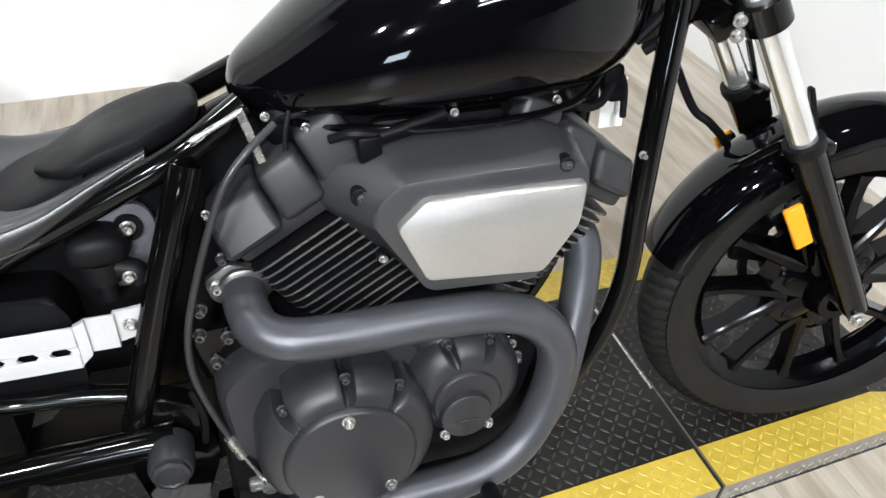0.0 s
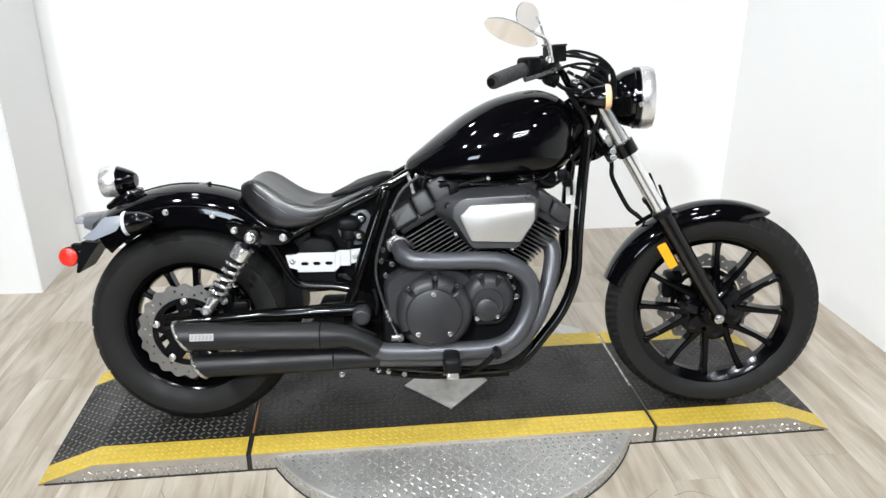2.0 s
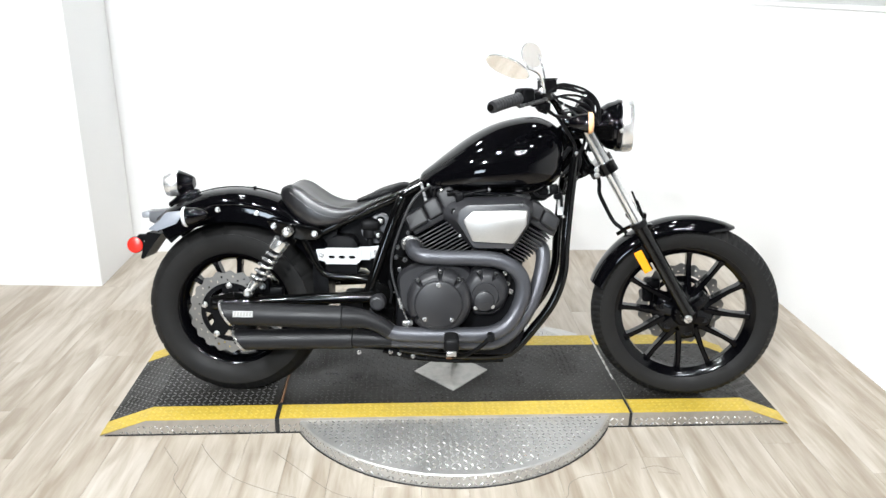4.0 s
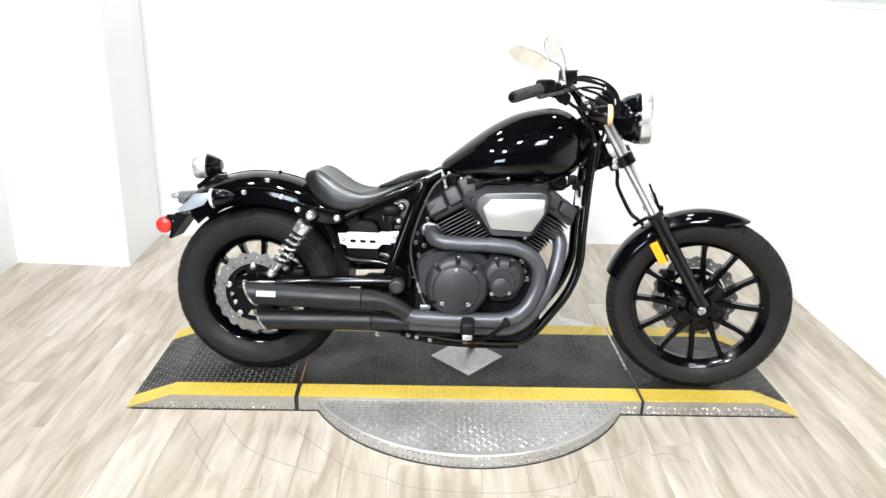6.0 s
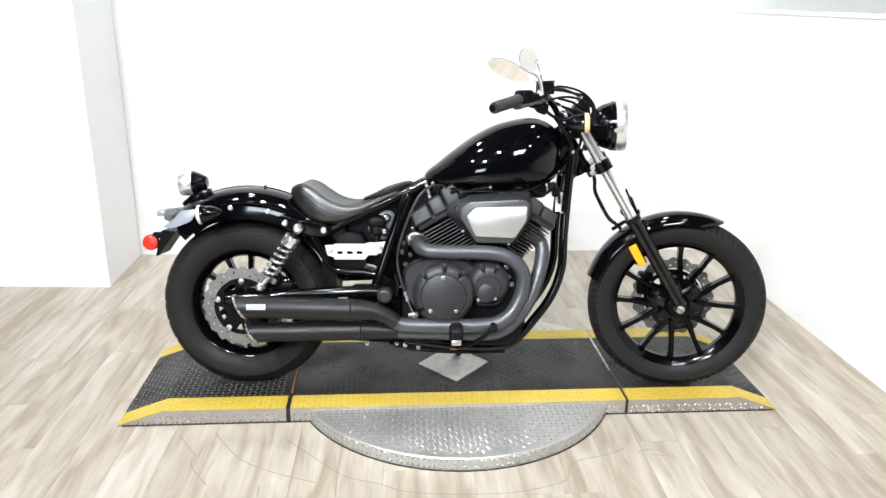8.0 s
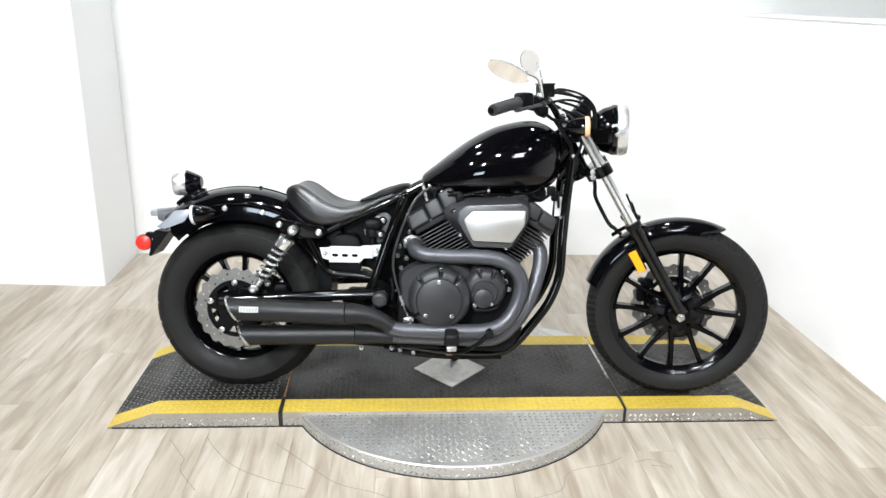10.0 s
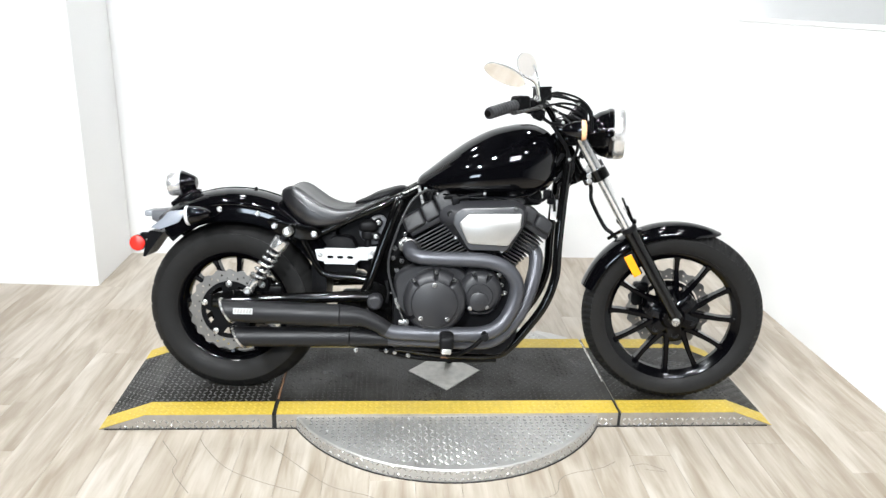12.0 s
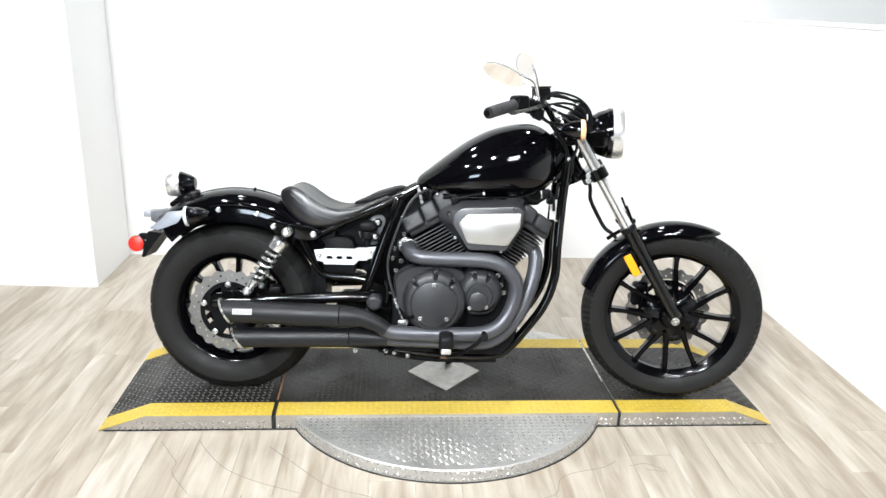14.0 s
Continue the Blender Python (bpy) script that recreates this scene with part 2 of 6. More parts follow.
def smooth_path(points, steps=6):
    """A Catmull-Rom line through the points."""
    pts = [Vector(p) for p in points]
    if len(pts) < 3:
        return pts
    ext = [2 * pts[0] - pts[1]] + pts + [2 * pts[-1] - pts[-2]]
    out = []
    for i in range(1, len(ext) - 2):
        p0, p1, p2, p3 = ext[i - 1:i + 3]
        for k in range(steps):
            t = k / steps
            out.append(0.5 * (2 * p1 + (p2 - p0) * t + (2 * p0 - 5 * p1 + 4 * p2 - p3) * t * t + (3 * p1 - p0 - 3 * p2 + p3) * t ** 3))
    return out + [pts[-1]]


def tube_bm(points, radius, segs=12, steps=6, caps=True, hollow=0.0):
    """A round tube along a smooth line; radius: one, or one for each given point."""
    pts = smooth_path(points, steps)
    radii = [radius] * len(pts) if isinstance(radius, (int, float)) else [float(v) for v in np.interp(
        np.linspace(0, len(radius) - 1, len(pts)), range(len(radius)), radius)]
    side, rings = None, []
    for i, p in enumerate(pts):
        d = (pts[min(i + 1, len(pts) - 1)] - pts[max(i - 1, 0)]).normalized()
        if side is None:
            side = d.orthogonal().normalized()
        side = (side - d * side.dot(d)).normalized()
        up = d.cross(side)
        rings.append([p + radii[i] * (math.cos(a) * side + math.sin(a) * up) for a in (2 * math.pi * k / segs for k in range(segs))])
    if hollow:
        last = rings[-1]
        inner = [pts[-1] + (v - pts[-1]) * hollow for v in last]
        deep = [v + (pts[-2] - pts[-1]).normalized() * radii[-1] * 2 for v in inner]
        rings += [inner, deep]
    return rings_bm(rings, caps=caps)


def prism_bm(outline, y0, y1, bevel=0.0, segs=2, inset=0.0):
    """An outline in x and z, drawn out from y0 to y1 (the side towards y1 is pulled in by inset)."""
    bm = bmesh.new()
    n = len(outline)
    cx, cz = sum(p[0] for p in outline) / n, sum(p[1] for p in outline) / n
    a = [bm.verts.new((x, y0, z)) for x, z in outline]
    b = [bm.verts.new((cx + (x - cx) * (1 - inset), y1, cz + (z - cz) * (1 - inset))) for x, z in outline]
    bm.faces.new(a)
    top = bm.faces.new(b[::-1])
    for i in range(n):
        bm.faces.new((a[i], b[i], b[(i + 1) % n], a[(i + 1) % n]))
    if bevel:
        bmesh.ops.bevel(bm, geom=list(top.edges), offset=bevel, segments=segs, affect="EDGES", profile=0.5)
    return bm


def pillow_bm(outline, steps):
    """An outline in x and z carried through (y, scale about its middle) steps, closed at both ends."""
    n = len(outline)
    cx, cz = sum(p[0] for p in outline) / n, sum(p[1] for p in outline) / n
    return rings_bm([[Vector((cx + (x - cx) * k, y, cz + (z - cz) * k)) for x, z in outline] for y, k in steps])


def rounded(outline, r=0.01, k=4):
    """An outline with its corners rounded."""
    out, n = [], len(outline)
    for i in range(n):
        p, a, b = Vector(outline[i]), Vector(outline[i - 1]), Vector(outline[(i + 1) % n])
        u, v = a - p, b - p
        d = min(r, u.length * 0.45, v.length * 0.45)
        s, e = p + u.normalized() * d, p + v.normalized() * d
        for j in range(k + 1):
            t = j / k
            q = (1 - t) ** 2 * s + 2 * t * (1 - t) * p + t * t * e
            out.append((q.x, q.y))
    return out


def bolt_bm(centre, r=0.009, h=0.008, axis=(0, -1, 0), dome=0.4):
    return lathe_bm([(r * 1.35, 0), (r * 1.35, h * 0.2), (r, h * 0.25), (r, h * 0.8), (r * 0.8, h), (r * 0.45, h), (r * 0.4, h * 0.6), (0, h * 0.6)],
                    12, centre, axis)


# ---- the room ----
ROOM = pose(0, 0, 0)
BACK_Y, RIGHT_X, LEDGE_Z = 1.862, 1.74, 1.47


def structure(name, bm, material, label, m=ROOM, smooth=0):
    return tagged(part(name, bm, material, m=m, smooth=smooth), label, name.split("_")[0], kind="structure")


structure("wall_north", box_bm((-7, BACK_Y, 0), (RIGHT_X + 1.55, BACK_Y + 0.15, CEIL)), WALL, "smooth white painted wall behind the motorcycle")
structure("wall_east", box_bm((RIGHT_X, -7, 0), (RIGHT_X + 0.15, BACK_Y, LEDGE_Z - 0.02)), WALL, "low white painted side wall with a flat cap")
structure("wall_passage", box_bm((RIGHT_X + 1.4, -7, 0), (RIGHT_X + 1.55, BACK_Y, CEIL)), WALL, "plain white wall beyond the low side wall")
structure("wall_west", box_bm((-7.15, -7, 0), (-7, BACK_Y, CEIL)), WALL_FAR, "plain unseen wall, kept dark to limit bounce light")
WIN = (-3.3, -2.1, 1.1, 1.95)
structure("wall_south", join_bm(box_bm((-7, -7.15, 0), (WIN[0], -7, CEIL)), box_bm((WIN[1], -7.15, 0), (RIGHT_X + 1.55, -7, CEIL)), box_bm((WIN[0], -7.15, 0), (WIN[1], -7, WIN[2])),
                                box_bm((WIN[0], -7.15, WIN[3]), (WIN[1], -7, CEIL))), WALL_FAR, "plain unseen wall with a window, kept dark to limit bounce light")
win = tagged(new("window_1"), "plain white-framed showroom window", "window", kind="structure")
win.matrix_basis = ROOM
for n_, a_, b_ in (("window_frame", (WIN[0], -7.1, WIN[2]), (WIN[0] + 0.05, -7.05, WIN[3])), ("window_frame", (WIN[1] - 0.05, -7.1, WIN[2]), (WIN[1], -7.05, WIN[3])),
                   ("window_frame", (WIN[0] + 0.05, -7.1, WIN[2]), (WIN[1] - 0.05, -7.05, WIN[2] + 0.05)), ("window_frame", (WIN[0] + 0.05, -7.1, WIN[3] - 0.05), (WIN[1] - 0.05, -7.05, WIN[3]))):
    part(n_, box_bm(a_, b_, 0.004, 1), WALL, win, smooth=0)
day = bpy.data.lights.new("daylight", "AREA")
day.shape, day.size, day.size_y, day.energy, day.color = "RECTANGLE", 1.1, 0.75, 110, (0.75, 0.87, 1.0)
dl = new("daylight", day)
dl.matrix_basis = ROOM @ pose((WIN[0] + WIN[1]) / 2, -7.08, (WIN[2] + WIN[3]) / 2, 90, 0, 0)
structure("ceiling", box_bm((-7.15, -7.15, CEIL), (RIGHT_X + 1.55, BACK_Y + 0.15, CEIL + 0.1)), CEILING, "plain unseen ceiling, kept dark to limit bounce light")
# white pier that stands out from the back wall, and the wall that runs on from it
pier = bmesh.new()
foot = [(-1.786, 1.318), (-1.786, BACK_Y - 0.001), (-2.60, BACK_Y - 0.001), (-2.60, 0.4), (-2.39, 0.4), (-2.39, 1.35)]
lo = [pier.verts.new((x, y, 0)) for x, y in foot]
hi = [pier.verts.new((x, y, CEIL)) for x, y in foot]
for i in range(len(foot)):
    pier.faces.new((lo[i], lo[(i + 1) % len(foot)], hi[(i + 1) % len(foot)], hi[i]))
pier.faces.new(hi)
bmesh.ops.bevel(pier, geom=[e for e in pier.edges if abs(e.verts[0].co.z - e.verts[1].co.z) > 1], offset=0.005, segments=2, affect="EDGES")
structure("wall_pier", pier, WALL, "white painted pier and return wall", m=Matrix())
# flat cap on the low side wall
structure("trim", box_bm((RIGHT_X - 0.006, -6.98, LEDGE_Z - 0.02), (RIGHT_X + 0.156, BACK_Y - 0.002, LEDGE_Z), 0.003), WALL, "narrow white cap along the low side wall")

ground = box_bm((-7, -7, -0.1), (RIGHT_X + 1.4, BACK_Y, -0.003))
floor = structure("floor", ground, JOINT, "pale oak vinyl plank floor")

# ---- the lift platform ----
PLAT_H, PY0, PY1 = 0.059, -0.089, 0.551
SEAM_L, SEAM_R, RAMP_L0, RAMP_L1, RAMP_R0, RAMP_R1 = -0.664, 0.619, -1.287, -1.12, 1.068, 1.221
DISC_C, DISC_R, DISC_H = (-0.024, 0.209), 0.634, 0.049


def lug_field(spots, size=(0.0205, 0.0062, 0.0014)):
    """Raised pointed bars: each is a spot, a direction along the bar and a normal."""
    verts, faces = [], []
    l, w, h = size
    for p, d, n in spots:
        s = n.cross(d)
        b = len(verts)
        verts += [p - d * l / 2, p + s * w / 2 - d * l * 0.1, p + s * w / 2 + d * l * 0.1, p + d * l / 2, p - s * w / 2 + d * l * 0.1, p - s * w / 2 - d * l * 0.1,
                  p - d * l * 0.3 + n * h, p + d * l * 0.3 + n * h]
        faces += [(b, b + 6, b + 1), (b + 1, b + 6, b + 7, b + 2), (b + 2, b + 7, b + 3), (b + 3, b + 7, b + 4), (b + 4, b + 7, b + 6, b + 5), (b + 5, b + 6, b)]
    bm = bmesh.new()
    me = bpy.data.meshes.new("tmp")
    me.from_pydata([tuple(v) for v in verts], [], faces)
    bm.from_mesh(me)
    bpy.data.meshes.remove(me)
    return bm


def grid_spots(x0, x1, y0, y1, place, keep=lambda x, y: True, pitch=0.0205):
    """Spots of a tread pattern over a rectangle; place(x, y) gives the point, and two axes."""
    out = []
    nx, ny = int((x1 - x0) / pitch), int((y1 - y0) / pitch)
    for i in range(nx):
        for j in range(ny):
            x, y = x0 + (i + 0.5) * pitch, y0 + (j + 0.5) * pitch
            if not keep(x, y):
                continue
            p, u, v = place(x, y)
            d = (u + v if (i + j) % 2 else u - v).normalized()
            out.append((p, d, u.cross(v).normalized()))
    return out


def deck_place(x, y):
    z = PLAT_H
    u = Vector((1, 0, 0))
    if x < RAMP_L1:
        z, u = PLAT_H * (x - RAMP_L0) / (RAMP_L1 - RAMP_L0), Vector((RAMP_L1 - RAMP_L0, 0, PLAT_H)).normalized()
    if x > RAMP_R0:
        z, u = PLAT_H * (RAMP_R1 - x) / (RAMP_R1 - RAMP_R0), Vector((RAMP_R1 - RAMP_R0, 0, -PLAT_H)).normalized()
    return Vector((x, y, z + 0.0005)), u, Vector((0, 1, 0))


platform = thing("lift_platform", "black and yellow steel tread plate ramp platform on the floor", "platform")
STRIPE = 0.091
PIECES = [(RAMP_L0, SEAM_L - 0.008), (SEAM_L + 0.008, SEAM_R - 0.006), (SEAM_R + 0.006, RAMP_R1)]


def slab_bm(x0, x1, y0, y1, lift=0.0, under=0.0):
    """A slab of the platform with its ramped end; lift: how far it stands proud."""
    top = [(x, PLAT_H * min(1, (x - RAMP_L0) / (RAMP_L1 - RAMP_L0), (RAMP_R1 - x) / (RAMP_R1 - RAMP_R0)) + lift)
           for x in sorted({x0, x1, *(c for c in (RAMP_L1, RAMP_R0) if x0 < c < x1)})]
    low = [(x, max(z - under, 0.0 if not under else z - under)) if under else (x, 0.0) for x, z in reversed(top)]
    if not under:
        low = [(x1, 0.0), (x0, 0.0)]
        top = [(x, max(z, 0.002)) for x, z in top]
    return prism_bm(top + low, y1, y0)


for a, b in PIECES:
    deck = part("deck", slab_bm(a, b, PY0, PY1), PLATE_TAN, platform, "dirty bare steel tread plate side with floor reflection in its colour", smooth=0)
    part("black_panel", slab_bm(a, b, PY0 + STRIPE, PY1 - STRIPE, 0.002, 0.0019), PLATE_BLACK, deck, "worn black painted tread plate", smooth=0)
    for y0, y1 in ((PY0, PY0 + STRIPE - 0.0005), (PY1 - STRIPE + 0.0005, PY1)):
        part("yellow_stripe", slab_bm(a, b, y0, y1, 0.002, 0.0019), PLATE_YELLOW, deck, "worn yellow painted edge stripe", smooth=0)
    lift = Vector((0, 0, 0.002))
    sp = [(p + lift, d, n) for p, d, n in grid_spots(a + 0.004, b - 0.004, PY0 + STRIPE, PY1 - STRIPE, deck_place)]
    tagged(part("tread_pattern", lug_field(sp), LUG_BLACK if a < -1 else LUG_DULL, deck, "raised black tread bars", smooth=0), kind="stuff")
    for y0 in (PY0, PY1 - STRIPE):
        sp = [(p + lift, d, n) for p, d, n in grid_spots(a + 0.004, b - 0.004, y0, y0 + STRIPE, deck_place)]
        tagged(part("tread_pattern", lug_field(sp), LUG_YELLOW, deck, "yellow raised tread bars", smooth=0), kind="stuff")
    side = grid_spots(a + 0.004, b - 0.004, 0.0, PLAT_H, lambda x, z: (Vector((x, PY0 - 0.0005, z)), Vector((1, 0, 0)), Vector((0, 0, 1))),
                      lambda x, z: z + 0.012 < deck_place(x, 0)[0].z)
    tagged(part("tread_pattern", lug_field(side), LUG_SILVER, deck, "bright raised tread bars", smooth=0), kind="stuff")
for x, w, y0, metal in ((SEAM_L, 0.008, PY0 + 0.12, RUST), (SEAM_R, 0.006, PY0 + 0.25, STEEL)):
    part("hinge_gap", box_bm((x - w, PY0 + 0.003, 0.0), (x + w, PY1 - 0.004, PLAT_H - 0.005)), GAP, platform, "dark open hinge joint", smooth=0)
    part("hinge_rod", tube_bm([(x, y0, PLAT_H - 0.003), (x, PY1 - 0.01, PLAT_H - 0.003)], 0.0042, 8, 1), metal, platform, "worn steel hinge rod")

# Dark strip put in as the contact shadow along the platform's foot.
part("base_shadow", box_bm((RAMP_L0 + 0.02, PY0 - 0.003, 0.0005), (RAMP_R1 - 0.02, PY1 + 0.003, 0.005)), GAP, platform, "thin dark strip for the contact shadow on the floor", smooth=0)

# turntable disc that the platform stands across
turntable = thing("turntable", "round bare steel tread plate turntable under the platform", "turntable")
drum = lathe_bm([(0, DISC_H), (DISC_R - 0.004, DISC_H), (DISC_R, DISC_H - 0.004), (DISC_R, 0.003), (DISC_R - 0.01, 0.0), (0, 0.0)], 128,
                (*DISC_C, 0), (0, 0, 1))
disc = part("disc", drum, PLATE_SILVER, turntable, "bare steel tread plate disc", smooth=30)
on_disc = grid_spots(-0.66, 0.66, -0.5, 0.95, lambda x, y: (Vector((x, y, DISC_H + 0.0005)), Vector((1, 0, 0)), Vector((0, 1, 0))),
                     lambda x, y: (x - DISC_C[0]) ** 2 + (y - DISC_C[1]) ** 2 < (DISC_R - 0.02) ** 2 and not PY0 - 0.01 < y < PY1 + 0.01)
tagged(part("tread_pattern", lug_field(on_disc), LUG_SILVER, disc, "bright raised tread bars", smooth=0), kind="stuff")
rim_spots = []
for i in range(208):
    a = 2 * math.pi * i / 208
    out = Vector((math.cos(a), math.sin(a), 0))
    for j in range(2):
        u, v = Vector((-math.sin(a), math.cos(a), 0)), Vector((0, 0, 1))
        d = (u + v if (i + j) % 2 else u - v).normalized()
        rim_spots.append((Vector((*DISC_C, 0.013 + 0.0235 * j)) + out * (DISC_R + 0.0005), d, out))
tagged(part("tread_pattern", lug_field(rim_spots), LUG_SILVER, disc, "bright raised tread bars", smooth=0), kind="stuff")
part("base_ring", lathe_bm([(DISC_R + 0.004, 0.0), (DISC_R + 0.004, 0.003), (DISC_R - 0.02, 0.003), (DISC_R - 0.02, 0.0)], 128, (*DISC_C, 0), (0, 0, 1)),
     GAP, turntable, "thin dark ring at the foot of the disc")

# bare steel plate on the deck
dp = thing("steel_plate", "small scuffed bare steel diamond plate lying on the deck", "plate")
dm = bmesh.new()
pts = [(-0.022, 0.081), (0.126, 0.24), (-0.022, 0.40), (-0.168, 0.237)]
va = [dm.verts.new((x, y, PLAT_H + 0.0022)) for x, y in pts]
vb = [dm.verts.new((x, y, PLAT_H + 0.0065)) for x, y in pts]
dm.faces.new(va[::-1])
dm.faces.new(vb)
for i in range(4):
    dm.faces.new((va[i], va[(i + 1) % 4], vb[(i + 1) % 4], vb[i]))
part("plate", dm, mat("scuffed_steel", (0.42, 0.41, 0.385), 0.5, metal=0.4, grain=0.8, grain_scale=30, wear=0.9, wear_scale=12, bump=0.3), dp, smooth=0)

# ---- the motorcycle ----
# Its own axes: x forward, y to its left, z up from the deck; it leans on its stand and its bars are turned a little.
BIKE = pose(-0.021, 0.09, PLAT_H - 0.002, -9.5, -0.5, -4.1)
bike = thing("motorcycle", "glossy black cruiser motorcycle standing on a tread plate platform", "motorcycle", BIKE)
HEAD, RAKE, STEER_DEG = Vector((0.46, 0, 0.86)), 29.0, -9.0
AXIS = Vector((-math.sin(radians(RAKE)), 0, math.cos(radians(RAKE))))
STEER = Matrix.Translation(HEAD + Vector((0.036, 0, -0.004))) @ Matrix.Rotation(radians(-2.2), 4, "Y") @ Matrix.Rotation(radians(STEER_DEG), 4, AXIS) @ Matrix.Translation(-HEAD)
BARS = Matrix.Translation((-0.034, 0, 0.020)) @ STEER
FW, RW = Vector((0.797, 0, 0.322)), Vector((-0.815, 0, 0.326))


BOX_M = Matrix.Translation((-0.003, -0.004, -0.020))
AIR_M = Matrix.Translation((0.116, -0.205, 0.700)) @ Matrix.Rotation(radians(-6), 4, "Z") @ Matrix.Rotation(radians(-2.5), 4, "Y") @ Matrix.Scale(1.04, 4) @ Matrix.Translation((-0.108, 0.25, -0.708))


def bp(name, bm, material, parent=bike, label="", turn=False, smooth=40, m=None):
    """A part of the motorcycle; turn: it turns with the bars."""
    if turn:
        bm.transform(BARS if turn == "bars" else STEER)
    if m is not None:
        bm.transform(m)
    return part(name, bm, material, parent, label, smooth=smooth)


def tyre_bm(centre, R, bead, half, tread_n, groove, per):
    """A tyre of round section with grooves cut into its tread."""
    prof = [(bead, -half * 0.72), (bead + 0.012, -half * 0.86), (bead + (R - bead) * 0.4, -half * 1.0), (bead + (R - bead) * 0.62, -half * 0.97),
            (R - 0.030 * half / 0.05, -half * 0.86), (R - 0.012 * half / 0.05, -half * 0.62), (R - 0.004, -half * 0.33), (R, -half * 0.06)]
    prof = prof + [(r, -h) for r, h in reversed(prof)]
    segs = tread_n * per
    bm = bmesh.new()
    rings = []
    for k, (r, h) in enumerate(prof):
        tread = 4 <= k <= 11
        ring = []
        for i in range(segs):
            lag = abs(h) / half * 2.5
            cut = groove if tread and k not in (7, 8) and int(i + lag) % per < max(1, per // 3 - 3 * (per > 8)) else 0
            a = 2 * math.pi * i / segs
            ring.append(bm.verts.new(Vector(centre) + Vector(((r - cut) * math.cos(a), h, (r - cut) * math.sin(a)))))
        rings.append(ring)
    for a, b in zip(rings, rings[1:]):
        for i in range(segs):
            j = (i + 1) % segs
            bm.faces.new((a[i], a[j], b[j], b[i]))
    return bm


def wheel(name, centre, R, bead, half, rim_half, turn, first, tread_n, groove, per):
    m = Matrix.Translation(centre)
    if turn:
        m = STEER @ m
    rim = [(bead + 0.012, -rim_half), (bead + 0.012, -rim_half + 0.006), (bead - 0.004, -rim_half + 0.009), (bead - 0.012, -rim_half + 0.02),
           (bead - 0.022, -rim_half * 0.35), (bead - 0.022, rim_half * 0.35), (bead - 0.012, rim_half - 0.02), (bead - 0.004, rim_half - 0.009),
           (bead + 0.012, rim_half - 0.006), (bead + 0.012, rim_half), (bead + 0.004, rim_half),
           (bead - 0.018, rim_half - 0.018), (bead - 0.030, rim_half * 0.3), (bead - 0.030, -rim_half * 0.3), (bead - 0.018, -rim_half + 0.018), (bead + 0.004, -rim_half)]
    w = part(name, lathe_bm(rim, 72, closed_profile=True), WHEEL_BLACK, bike, "black lacquered cast wheel rim", m=m)
    part("tyre", tyre_bm((0, 0, 0), R, bead - 0.002, half, tread_n, groove, per), RUBBER, w, "black road tyre with curved tread grooves", smooth=30)
    for i in range(6):
        lobe = rings_bm([[Vector((x * wx, y * wy, r)) for x, y in ((-1, -0.8), (-0.7, -1), (0.7, -1), (1, -0.8), (1, 0.8), (0.7, 1), (-0.7, 1), (-1, 0.8))]
                         for r, wx, wy in ((0.03, 0.030, 0.040), (0.075, 0.029, 0.032), (0.098, 0.027, 0.026), (0.104, 0.022, 0.022))])
        lobe.transform(Matrix.Rotation(radians(first + 45 + 60 * i), 4, "Y"))
        part("hub_lobe", lobe, WHEEL_BLACK, w)
    part("hub", lathe_bm([(0.02, -0.07), (0.036, -0.07), (0.042, -0.055), (0.05, -0.03), (0.055, 0), (0.05, 0.03), (0.042, 0.055), (0.036, 0.07), (0.02, 0.07)], 28), WHEEL_BLACK, w, "black wheel hub")
    for i in range(6):
        a = radians(first + 45 + 60 * i)
        for y in (-1, 1):
            part("hub_recess", lathe_bm([(0.013, 0.0), (0.012, 0.003), (0.009, 0.001), (0, 0.001)], 14, (0.078 * math.sin(a), 0.030 * y, 0.078 * math.cos(a)), (0, y, 0)), RUBBER_PART, w, "dark round recess")
    for side in (-1, 1):
        sp = rings_bm([[Vector((x * wx - side * lean, y * wy, r)) for x, y in ((-1, -1), (-0.6, -1.25), (0.6, -1.25), (1, -1), (1, 1), (0.6, 1.25), (-0.6, 1.25), (-1, 1))]
                       for r, wx, wy, lean in ((0.07, 0.014, 0.024, -0.011), (0.10, 0.011, 0.020, -0.0075), (bead - 0.08, 0.0085, 0.016, 0.0), (bead - 0.04, 0.009, 0.017, 0.001), (bead - 0.022, 0.013, 0.02, 0.001))])
        me = mesh_of("spoke", sp, WHEEL_BLACK)
        for i in range(6):
            s = new("spoke", me)
            s.parent = w
            s.matrix_basis = Matrix.Rotation(radians(first + 45 + 15 * side + 60 * i), 4, "Y")
    return w


